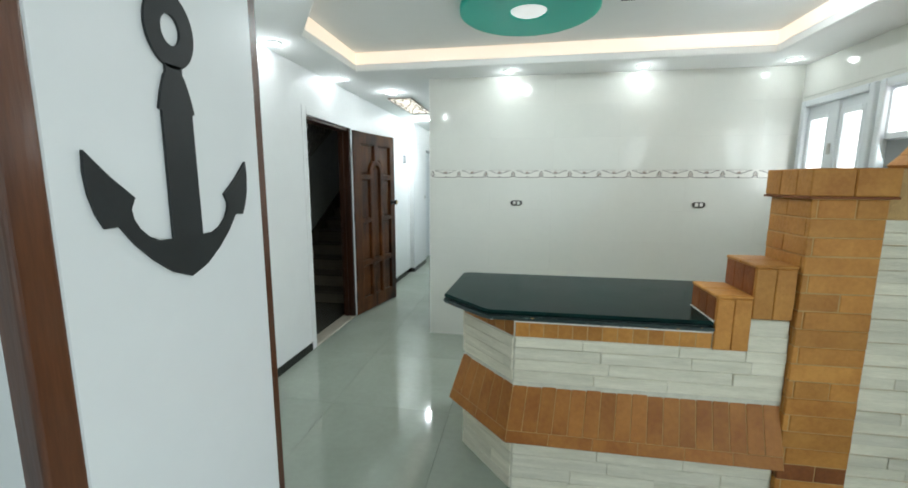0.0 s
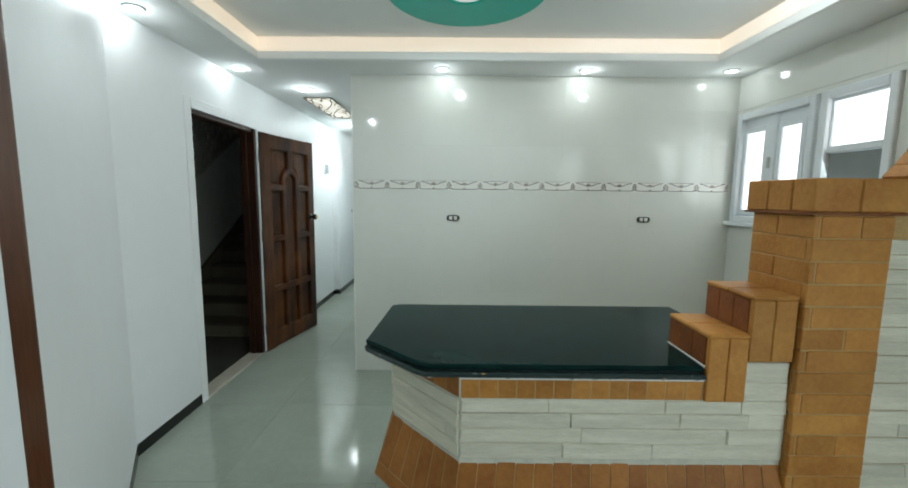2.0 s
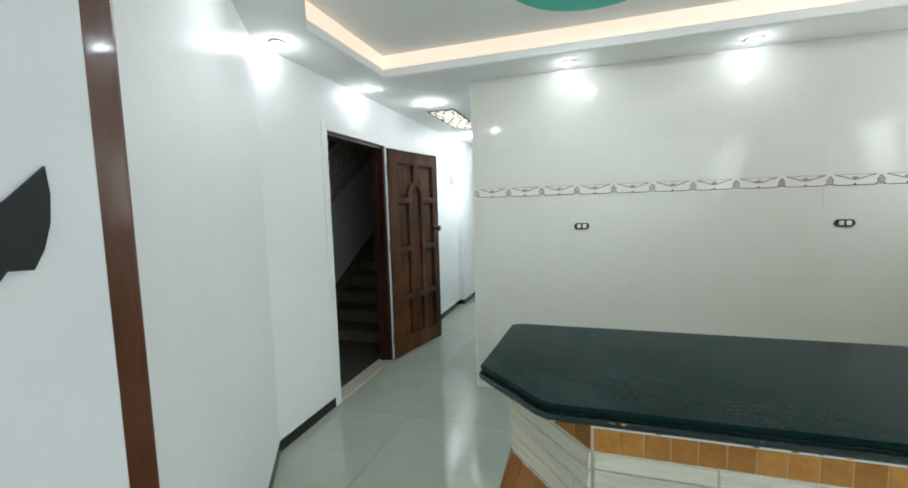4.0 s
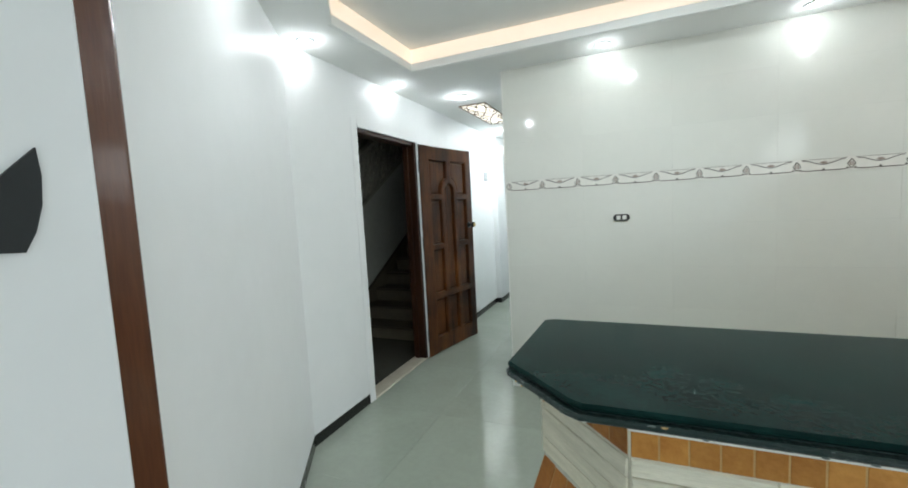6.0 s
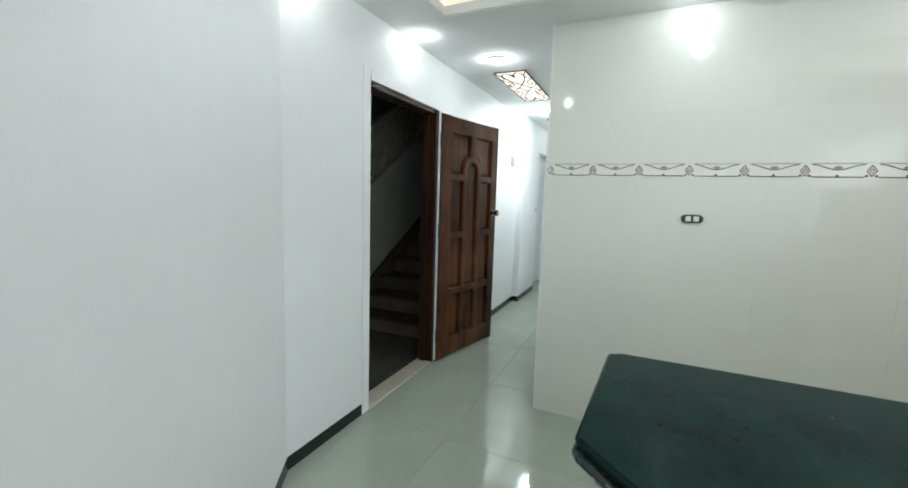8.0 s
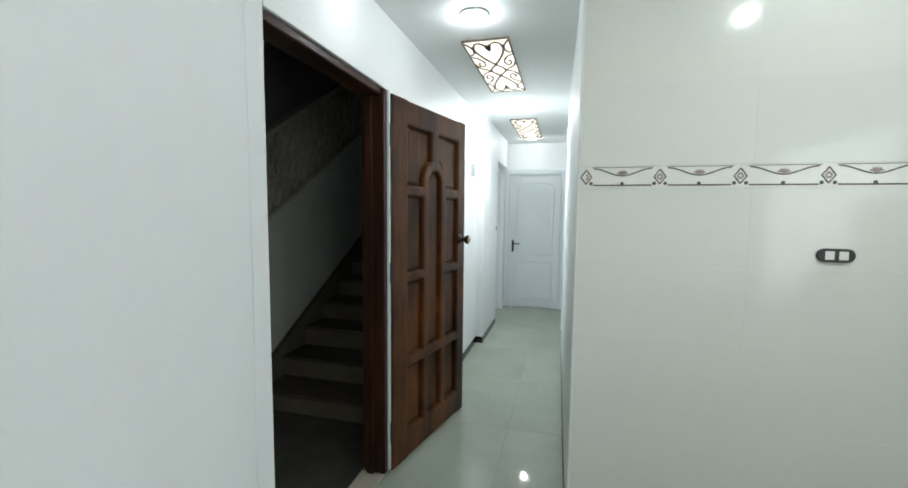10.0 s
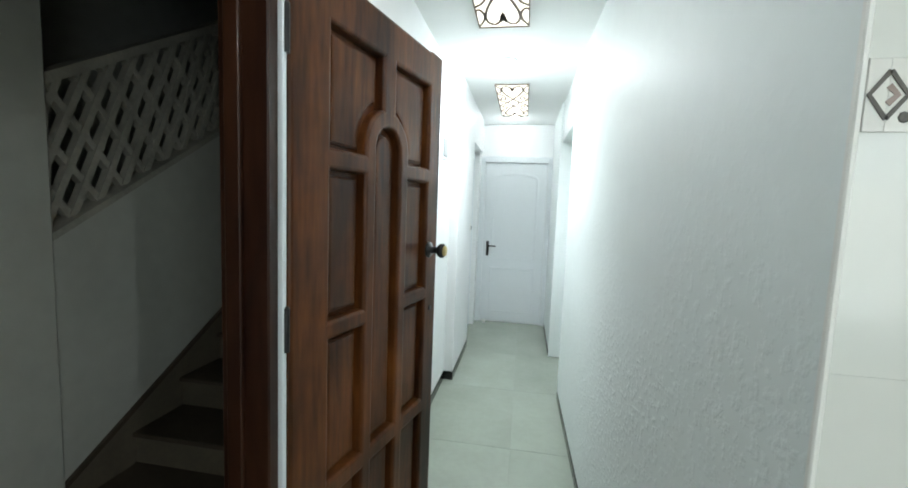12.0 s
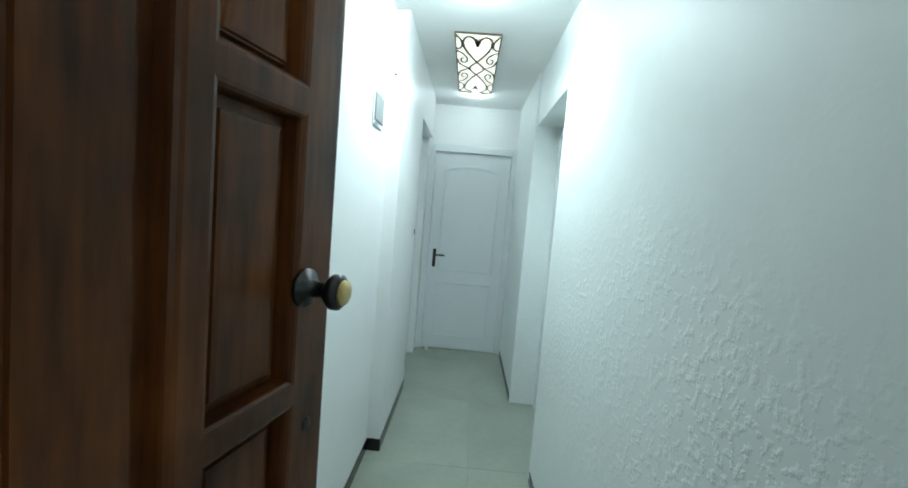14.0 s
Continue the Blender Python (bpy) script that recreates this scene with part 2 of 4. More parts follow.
# ---------------------------------------------------------------- mesh helpers


def mesh_of(name, bm, mat, smooth=False):
    bmesh.ops.recalc_face_normals(bm, faces=bm.faces)
    me = bpy.data.meshes.new(name)
    bm.to_mesh(me)
    bm.free()
    me.materials.append(mat)
    if smooth:
        for p in me.polygons:
            p.use_smooth = True
    return me


def part(name, bm, mat, parent=None, label="", smooth=False):
    ob = new(name, mesh_of(name, bm, mat, smooth))
    if parent:
        ob.parent = parent
    return tagged(ob, label)


def piece(name, me, m, parent):
    ob = new(name, me)
    ob.parent = parent
    ob.matrix_basis = m
    return ob


def thing(name, m, label, category, group="", kind=""):
    e = new(name)
    e.empty_display_size = 0.1
    e.matrix_world = m
    return tagged(e, label, category, group, kind)


def block(bm, x0, y0, z0, x1, y1, z1, bevel=0.0, m=None):
    vs = [bm.verts.new((x, y, z)) for x in (x0, x1) for y in (y0, y1) for z in (z0, z1)]
    fs = [bm.faces.new([vs[i] for i in f]) for f in ((0, 1, 3, 2), (4, 6, 7, 5), (0, 4, 5, 1), (2, 3, 7, 6), (0, 2, 6, 4), (1, 5, 7, 3))]
    if bevel:
        es = list({e for f in fs for e in f.edges})
        r = bmesh.ops.bevel(bm, geom=es, offset=bevel, segments=1, affect="EDGES", clamp_overlap=True)
        vs = list({v for f in r["faces"] for v in f.verts} | {v for v in vs if v.is_valid})
    if m is not None:
        for v in vs:
            v.co = m @ v.co
    return bm


def box(x0, y0, z0, x1, y1, z1, bevel=0.0):
    return block(bmesh.new(), x0, y0, z0, x1, y1, z1, bevel)


def prism(points, lo, hi, axis="z", bevel=0.0, bm=None):
    """a polygon (a, b) pulled from lo to hi along an axis; a, b are the other two axes in order"""
    bm = bm or bmesh.new()
    put = {"z": lambda a, b, c: (a, b, c), "y": lambda a, b, c: (a, c, b), "x": lambda a, b, c: (c, a, b)}[axis]
    low, top = [bm.verts.new(put(a, b, lo)) for a, b in points], [bm.verts.new(put(a, b, hi)) for a, b in points]
    n = len(points)
    fs = [bm.faces.new(low[::-1]), bm.faces.new(top)]
    fs += [bm.faces.new((low[i], low[(i + 1) % n], top[(i + 1) % n], top[i])) for i in range(n)]
    if bevel:
        es = list({e for f in fs[:2] for e in f.edges})
        bmesh.ops.bevel(bm, geom=es, offset=bevel, segments=1, affect="EDGES", clamp_overlap=True)
    return bm


def lathe(profile, steps=24, bm=None, m=None):
    """profile of (radius, z) turned round z"""
    bm = bm or bmesh.new()
    rings = []
    for r, z in profile:
        ring = [bm.verts.new((r * math.cos(2 * math.pi * i / steps), r * math.sin(2 * math.pi * i / steps), z)) for i in range(steps)]
        rings.append(ring)
    for a, b in zip(rings, rings[1:]):
        for i in range(steps):
            bm.faces.new((a[i], a[(i + 1) % steps], b[(i + 1) % steps], b[i]))
    bm.faces.new(rings[0][::-1])
    bm.faces.new(rings[-1])
    if m is not None:
        for r in rings:
            for v in r:
                v.co = m @ v.co
    return bm


def ribbon(bm, points, width, z0, z1, closed=False):
    """a flat strip of that width along points in x, y, from z0 to z1"""
    n = len(points)
    sides = []
    for i, (x, y) in enumerate(points):
        a = points[(i - 1) % n] if closed or i else points[0]
        b = points[(i + 1) % n] if closed or i < n - 1 else points[-1]
        d = Vector((b[0] - a[0], b[1] - a[1]))
        d = d.normalized() if d.length else Vector((1, 0))
        nx, ny = -d.y * width / 2, d.x * width / 2
        sides.append([bm.verts.new((x + s * nx, y + s * ny, z)) for s in (1, -1) for z in (z0, z1)])
    last = n if closed else n - 1
    for i in range(last):
        p, q = sides[i], sides[(i + 1) % n]
        for u, v in ((0, 1), (1, 3), (3, 2), (2, 0)):
            bm.faces.new((p[u], p[v], q[v], q[u]))
    if not closed:
        bm.faces.new([sides[0][i] for i in (0, 2, 3, 1)])
        bm.faces.new([sides[-1][i] for i in (0, 1, 3, 2)])
    return bm


def tube(bm, points, r, steps=8):
    rings = []
    for i, p in enumerate(points):
        a, b = Vector(points[max(i - 1, 0)]), Vector(points[min(i + 1, len(points) - 1)])
        q = (b - a).to_track_quat("Z", "Y")
        rings.append([bm.verts.new(Vector(p) + q @ Vector((r * math.cos(2 * math.pi * k / steps), r * math.sin(2 * math.pi * k / steps), 0))) for k in range(steps)])
    for a, b in zip(rings, rings[1:]):
        for i in range(steps):
            bm.faces.new((a[i], a[(i + 1) % steps], b[(i + 1) % steps], b[i]))
    bm.faces.new(rings[0][::-1])
    bm.faces.new(rings[-1])
    return bm


def structure(name, bm, mat, label=""):
    return tagged(part(name, bm, mat), label, kind="structure")


# ---------------------------------------------------------------- shell of the place
floor = structure("floor", box(-2.6, -2.5, -0.12, 2.6, 9.2, -0.006), GROUT, "pale polished porcelain floor with thin grey joints")

wall_l = bmesh.new()
block(wall_l, XL - 0.11, 2.77, 0, XL, DOOR_Y0, ZS)
block(wall_l, XL - 0.11, DOOR_Y0, DOOR_H, XL, DOOR_Y1, ZS)
block(wall_l, XL - 0.11, DOOR_Y1, 0, XL, 6.64, ZS)
block(wall_l, XL - 0.11, 6.64, 0, -1.685, 7.50, ZS)
block(wall_l, XL - 0.11, 7.50, 2.06, -1.685, 8.30, ZS)
block(wall_l, XL - 0.11, 8.30, 0, -1.72, YF + 0.15, ZS)
structure("wall_west", wall_l, PAINT, "white painted wall with a dark stair doorway")
structure("wall_diagonal", prism([(XL, 2.77), (XL - 0.2, 2.77), (-1.9, 1.366), (-0.845, 1.366)], 0, ZS), PAINT, "white painted slanting wall")
structure("wall_jamb", box(-1.9, JAMB_Y0, 0, JAMB_X, JAMB_Y1 - 0.001, ZS), PANELPAINT, "white lacquered pier beside the entrance")
structure("wall_tiled", box(-0.599, YT + 0.006, 0, XR + 0.2, YT + 0.2, ZS), WGROUT, "glazed cream tiled kitchen wall")
structure("wall_corridor_1", prism([(XC + 0.004, YT + 0.0065), (-0.60, YT + 0.0065), (-0.60, 6.52), (-0.855, 6.52)], 0, ZS), PLASTER, "unevenly plastered white corridor wall")
structure("wall_corridor_2", box(-0.855, 6.52, 2.05, -0.60, 7.42, ZS), PLASTER, "white plaster over the side recess")
structure("wall_corridor_3", box(-0.87, 7.42, 0, -0.60, YF + 0.15, ZS), PLASTER, "white plastered wall by the corridor's end")
structure("wall_corridor_4", box(-0.62, 6.521, 0, -0.60, 7.419, 2.049), PLASTER, "white back of the side recess")
structure("wall_end", box(-1.96, YF, 0, -0.87, YF + 0.15, ZS), PAINT, "white wall at the corridor's end")

W1 = (3.22, 3.93, 1.30, 2.13)
W2 = (2.74, 3.19, 1.30, 2.13)
wall_r = bmesh.new()
# the gap from y -2.3 to 0.5 is an unseen opening added for the fill
for y0, y1, z0, z1 in ((-2.5, -2.3, 0, ZS), (-2.3, 0.5, 2.35, ZS), (0.5, W2[0], 0, ZS), (W2[0], YT + 0.2, 0, 1.30), (W2[0], YT + 0.2, 2.13, ZS), (W2[1], W1[0], 1.30, 2.13), (W1[1], YT + 0.2, 1.30, 2.13)):
    block(wall_r, XR + 0.006, y0, z0, XR + 0.2, y1, z1)
structure("wall_east", wall_r, WGROUT, "white tiled wall with two windows")
structure("wall_south", box(-2.6, -2.6, 0, XR + 0.2, -2.4, ZS), PAINT, "white wall of the entrance")
structure("wall_entrance", box(-2.1, -2.4, 0, -1.9, JAMB_Y1, ZS), PAINT, "white entrance wall")

# ceiling: soffit with a raised, chamfered middle
TRAY = [(-1.40, 3.64), (-1.40, 2.74), (-1.02, 2.2), (1.85, 2.2), (1.85, 3.60)]
ceil = bmesh.new()
for pts in ([(-2.1, -2.6), (2.45, -2.6), (2.45, 2.2), (-1.02, 2.2), (-2.1, 2.2)], [(-2.1, 2.2), (-1.02, 2.2), (-1.40, 2.74), (-2.1, 2.74)], [(-2.1, 2.74), (-1.40, 2.74), (-1.40, 3.64), (-2.1, 3.64)],
            [(1.85, 2.2), (2.45, 2.2), (2.45, 3.60), (1.85, 3.60)], [(-2.1, 3.64), (-1.40, 3.64), (1.85, 3.60), (2.45, 3.60), (2.45, 9.2), (-2.1, 9.2)]):
    prism(pts, ZS, ZS + 0.04, bm=ceil)
prism([(-2.1, 1.9), (2.45, 1.9), (2.45, 4.0), (-2.1, 4.0)], ZT, ZT + 0.08, bm=ceil)
structure("ceiling", ceil, CEIL, "white plasterboard ceiling with a raised middle")
cove = thing("cove_light", pose(0, 0, 0), "warm white light strip round the raised ceiling", "cove light")
for (a, b), (c, d) in zip(TRAY, TRAY[1:] + TRAY[:1]):
    u = Vector((c - a, d - b)).normalized()
    n = Vector((u.y, -u.x)) * 0.02
    bm = prism([(a, b), (c, d), (c - n.x, d - n.y), (a - n.x, b - n.y)], ZS + 0.058, ZT)
    part("light_strip", bm, COVE, cove)
    part("lip", prism([(a + n.x * 0.3, b + n.y * 0.3), (c + n.x * 0.3, d + n.y * 0.3), (c - n.x, d - n.y), (a - n.x, b - n.y)], ZS + 0.002, ZS + 0.058, bevel=0.004), CEIL, cove)

# entrance floor outside and stairwell shell
sw = bmesh.new()
block(sw, -4.0, 3.0, -0.3, -3.8, 9.2, 4.6)
block(sw, -4.0, 2.85, -0.3, XL - 0.2, 3.0, 4.6)
block(sw, -4.0, 9.2, -0.3, XL - 0.11, 9.4, 4.6)
block(sw, -4.0, 2.85, 4.6, XL - 0.11, 9.4, 4.7)
block(sw, -3.25, 3.0, -0.3, -3.07, 4.45, 4.6)
block(sw, XL - 0.22, 2.85, ZS, XL - 0.11, 9.4, 4.6)
structure("wall_stairwell", sw, STAIRWALL, "unlit grey stairwell walls")
structure("floor_stairwell", box(-4.0, 2.85, -0.2, XL - 0.131, 9.4, 0.004), LANDING, "tiled landing of the stair, coloured darker for the dim stairwell")
structure("door_sill", box(XL - 0.13, DOOR_Y0, -0.05, XL + 0.004, DOOR_Y1, 0.012, 0.003), SILL, "beige marble door sill")


# ---------------------------------------------------------------- skirting
def skirting(a, b, h=0.075):
    d = Vector((b[0] - a[0], b[1] - a[1]))
    m = Matrix.Translation((a[0], a[1], 0)) @ Matrix.Rotation(math.atan2(d.y, d.x), 4, "Z")
    n = max(1, round(d.length / 0.4))
    ob = structure("baseboard", block(bmesh.new(), 0, -0.001, 0.001, d.length, 0.003, h - 0.003, 0, m), BLACK, "glossy black tile skirting")
    me = mesh_of("skirting_tile", box(0.001, -0.010, 0.001, d.length / n - 0.001, -0.001, h, 0.002), BLACK)
    for i in range(n):
        piece("skirting_tile", me, m @ pose(i * d.length / n, 0, 0), ob)


skirting((XL, DOOR_Y0 - 0.055), (XL, 2.77))
skirting((XL, 2.77), (-0.86, 1.375))
skirting((XL, 6.64), (XL, DOOR_Y1 + 0.06))
skirting((-1.685, 6.64), (XL, 6.64))
skirting((-1.685, 7.49), (-1.685, 6.64))
skirting((XC + 0.002, YT + 0.012), (-0.855, 6.50), 0.06)
skirting((-0.87, 7.44), (-0.87, 8.40), 0.06)


# ---------------------------------------------------------------- doors
def casing(name, y0, y1, h, x, side, mat, label):
    """moulded frame round an opening in a wall that runs along y"""
    ob = thing(name, pose(0, 0, 0), label, "door frame", kind="structure")
    for w, t in ((0.072, 0.004), (0.045, 0.006), (0.022, 0.008)):
        xs = sorted((x, x + side * t))
        part("casing_head", box(xs[0], y0, h, xs[1], y1, h + w, 0.002), mat, ob)
    xs = sorted((x, x + side * 0.004))
    part("casing_side", box(xs[0], y0 - 0.072, 0.0, xs[1], y0, h + 0.072, 0.0015), mat, ob)
    part("casing_side", box(xs[0], y1, 0.0, xs[1], y1 + 0.072, h + 0.072, 0.0015), mat, ob)
    return ob


casing("door_frame_1", DOOR_Y0, DOOR_Y1, DOOR_H, XL, 1, PAINT, "white moulded frame round the stair doorway")
lining = thing("door_lining", pose(0, 0, 0), "dark wooden lining of the stair doorway, toned further down for shade", "door frame", kind="structure")
part("lining_side", box(XL - 0.115, 4.278, 0.014, XL + 0.012, 4.3175, DOOR_H - 0.002, 0.004), LINING, lining)
part("lining_stop", box(XL - 0.09, 4.262, 0.014, XL - 0.05, 4.278, DOOR_H - 0.042, 0.003), LINING, lining)
part("white_return", box(XL - 0.112, 4.318, 0.013, XL + 0.022, 4.3355, DOOR_H - 0.002, 0.002), LACQUER, lining, "white painted edge beside the lining")
part("lining_head", box(XL - 0.115, DOOR_Y0 + 0.001, DOOR_H - 0.035, XL - 0.004, 4.278, DOOR_H - 0.001, 0.004), LINING, lining)


def arc(cx, cz, r, a0, a1, n):
    return [(cx + r * math.cos(radians(a0 + (a1 - a0) * i / n)), cz + r * math.sin(radians(a0 + (a1 - a0) * i / n))) for i in range(n + 1)]


def panelled_door():
    """the open stair door: stiles, rails, an arched middle panel and raised panels"""
    wide, high, front, back, ease = 0.857, 2.03, -0.042, -0.004, 0.012
    door = thing("wooden_door", pose(XL - 0.0137, 4.347, 0, 0, 0, 77), "open dark-stained wooden panel door with an arched middle panel", "door")
    part("core", box(0.002, -0.006, 0.004, wide - 0.002, 0.0225, high - 0.002, 0.003), DOORWOOD, door)

    def profile(lo, hi):
        """cross section of a bar with its two front edges rounded"""
        pts = [(lo, back), (lo, front + ease)]
        pts += [(lo + ease - ease * math.cos(radians(a)), front + ease - ease * math.sin(radians(a))) for a in (30, 60)]
        pts += [(lo + ease, front), (hi - ease, front)]
        pts += [(hi - ease + ease * math.sin(radians(a)), front + ease - ease * math.cos(radians(a))) for a in (30, 60)]
        return pts + [(hi, front + ease), (hi, back)]

    def upright(name, x0, z0, x1, z1):
        part(name, prism(profile(x0, x1), z0, z1), DOORWOOD, door)

    def across(x0, z0, x1, z1):
        part("rail", prism([(y, z) for z, y in profile(z0, z1)], x0 - ease, x1 + ease, "x"), DOORWOOD, door)
    upright("stile", 0, 0.002, 0.153, high)
    upright("stile", 0.747, 0.002, wide, high)
    across(0.153, 1.897, 0.747, high)
    across(0.153, 0.002, 0.747, 0.165)
    across(0.153, 0.535, 0.747, 0.598)
    for x0, x1 in ((0.153, 0.317), (0.587, 0.747)):
        across(x0, 1.512, x1, 1.572)
        across(x0, 1.028, x1, 1.083)
    for x0, x1 in ((0.317, 0.377), (0.527, 0.587)):
        upright("mullion", x0, 0.598 - ease, x1, 1.600)
        upright("mullion", x0, 0.165 - ease, x1, 0.535 + ease)
    upright("mullion", 0.412, 1.735 - ease, 0.492, 1.897 + ease)
    bm = bmesh.new()
    turns = [[bm.verts.new((0.452 + q * math.cos(radians(a)), y, 1.600 + q * math.sin(radians(a)))) for q, y in profile(0.075, 0.135)] for a in range(0, 181, 6)]
    for p, q in zip(turns, turns[1:]):
        for k in range(len(p)):
            bm.faces.new((p[k], p[(k + 1) % len(p)], q[(k + 1) % len(p)], q[k]))
    part("arch_moulding", bm, DOORWOOD, door)
    lay = -0.0065

    def field(pts):
        """a panel: flat groove, steep step, sloping border, flat field"""
        bm = bmesh.new()
        f = bm.faces.new([bm.verts.new((a, lay, c)) for a, c in pts])
        bm.normal_update()
        for inset, rise in ((0.019, 0.0), (0.003, 0.009), (0.004, 0.0), (0.003, 0.004), (0.012, 0.001)):
            bmesh.ops.inset_region(bm, faces=[f], thickness=inset, depth=0, use_boundary=True)
            for v in f.verts:
                v.co.y -= rise
        part("panel", bm, DOORWOOD, door)
    for x0, x1 in ((0.153, 0.317), (0.587, 0.747)):
        for z0, z1 in ((1.083, 1.512), (0.598, 1.028), (0.165, 0.535)):
            field([(x0, z0), (x1, z0), (x1, z1), (x0, z1)])
    field([(0.377, 0.165), (0.527, 0.165), (0.527, 0.535), (0.377, 0.535)])
    field([(0.377, 0.598), (0.527, 0.598)] + arc(0.452, 1.600, 0.075, 0, 180, 12))
    for s in (-1, 1):
        ax = 0.452
        pts = [(ax + s * 0.295, 1.897), (ax + s * 0.295, 1.572), (ax + s * 0.135, 1.572)] + [(ax + s * abs(c[0] - ax), c[1]) for c in arc(ax, 1.600, 0.135, 0, 70, 8) if c[1] > 1.60] + [(ax + s * 0.040, 1.897)]
        field(pts if s > 0 else pts[::-1])
    # knob, key plate, hinges
    km = pose(0.772, front, 1.238, 90, 0, 0) @ Matrix.Scale(1.06, 4)
    knob = part("knob", lathe([(0.031, 0), (0.031, 0.007), (0.014, 0.012), (0.012, 0.038), (0.020, 0.044), (0.028, 0.054), (0.028, 0.064), (0.018, 0.072)], 28, m=km), DARKMETAL, door, "dark metal door knob with a brass face", True)
    part("knob_face", lathe([(0.021, 0.068), (0.019, 0.0745), (0.006, 0.0765)], 24, m=km), BRASS, knob, "", True)
    part("keyhole_plate", lathe([(0.012, 0), (0.011, 0.003), (0.004, 0.004)], 16, m=pose(0.800, front, 0.985, 90, 0, 0)), DARKMETAL, door)
    for z in (0.22, 1.10, 1.82):
        part("hinge", lathe([(0.009, -0.055), (0.009, 0.055), (0.004, 0.062)], 12, m=pose(-0.006, front + 0.004, z)), DARKMETAL, door)
    part("latch_plate", box(wide - 0.001, -0.013, 0.93, wide + 0.002, 0.011, 1.03, 0.001), STEEL, door)


panelled_door()


def white_door(name, m, wide, high, label, handle=True):
    """a lacquered interior door with two moulded panels; local x along its width, -y towards the corridor"""
    d = thing(name, m, label, "door", kind="structure")
    part("leaf", box(0.003, -0.002, 0.012, wide - 0.003, 0.035, high, 0.003), LACQUER, d)
    up = [(0.11, 0.80), (wide - 0.11, 0.80), (wide - 0.11, high - 0.20)] + [(wide / 2 + (wide / 2 - 0.11) * math.cos(radians(a)), high - 0.20 + 0.07 * math.sin(radians(a))) for a in range(15, 180, 15)] + [(0.11, high - 0.20)]
    lo = [(0.11, 0.14), (wide - 0.11, 0.14), (wide - 0.11, 0.68), (0.11, 0.68)]
    for pts in (up, lo):
        bm = bmesh.new()
        ribbon(bm, pts, 0.030, 0.0, 0.009, True)
        bmesh.ops.bevel(bm, geom=list(bm.edges), offset=0.0035, segments=1, affect="EDGES", clamp_overlap=True)
        for v in bm.verts:
            v.co = Vector((v.co.x, -0.002 - v.co.z, v.co.y))
        part("panel_moulding", bm, LACQUER, d)
    for x0, x1, z0, z1 in ((-0.075, 0.0, 0, high + 0.075), (wide, wide + 0.075, 0, high + 0.075), (0.0, wide, high + 0.003, high + 0.075)):
        part("frame", box(x0, -0.018, z0, x1, 0.03, z1, 0.004), LACQUER, d)
        part("frame_moulding", box(x0 + (0.02 if z0 == 0 else 0), -0.028, z0, x1 - (0.02 if z0 == 0 else 0), -0.018, z1 - 0.02, 0.003), LACQUER, d)
    if handle:
        p = part("handle_plate", box(0.045, -0.010, 0.83, 0.077, -0.002, 1.01, 0.003), DARKMETAL, d, "dark metal handle plate")
        bm = bmesh.new()
        tube(bm, [(0.061, -0.008, 0.955), (0.061, -0.045, 0.955), (0.075, -0.052, 0.955), (0.165, -0.050, 0.953)], 0.008)
        part("lever", bm, DARKMETAL, p, "", True)
    return d


white_door("door_2", pose(-1.66, YF - 0.01, 0), 0.74, 1.965, "closed white lacquered panel door at the corridor's end")
white_door("door_3", pose(-0.665, 7.34, 0, 0, 0, -90), 0.74, 1.965, "closed white lacquered door in a side recess", False)
white_door("door_4", pose(-1.80, 7.58, 0, 0, 0, 90), 0.66, 1.965, "closed white lacquered door in the corridor recess", False)
tagged(part("door_stop", lathe([(0.018, 0), (0.018, 0.02), (0.010, 0.035)], 14, m=pose(-1.60, 8.43, 0.0)), PLASTIC), "small white plastic door stop on the floor", "door stop")

# ---------------------------------------------------------------- entrance pier with anchor


PANEL_X = -0.757     # face of the board between the two trims


def trim(y0, face, label):
    t = thing("wooden_trim", pose(0, 0, 0), label, "trim", "trims of the entrance pier")
    x = face - 0.008
    prof = [(JAMB_X - 0.001, y0), (JAMB_X - 0.001, y0 + 0.068)] + [(x + 0.008 * math.sin(radians(a)), y0 + 0.060 + 0.008 * math.cos(radians(a))) for a in range(0, 91, 30)] + [(x + 0.008 * math.cos(radians(a)), y0 + 0.008 - 0.008 * math.sin(radians(a))) for a in range(0, 91, 30)]
    part("board", prism(prof, 0.0, ZS - 0.002), MAHOG, t)


trim(JAMB_Y1 - 0.069, JAMB_X + 0.020, "varnished mahogany strip up the pier's inner edge")
trim(JAMB_Y0 + 0.001, PANEL_X + 0.004, "varnished mahogany strip up the pier's outer edge")
structure("trim_panel", box(JAMB_X, JAMB_Y0 + 0.070, 0.0, PANEL_X, JAMB_Y1 - 0.070, ZS - 0.002, 0.003), PANELPAINT, "white lacquered board on the entrance pier")


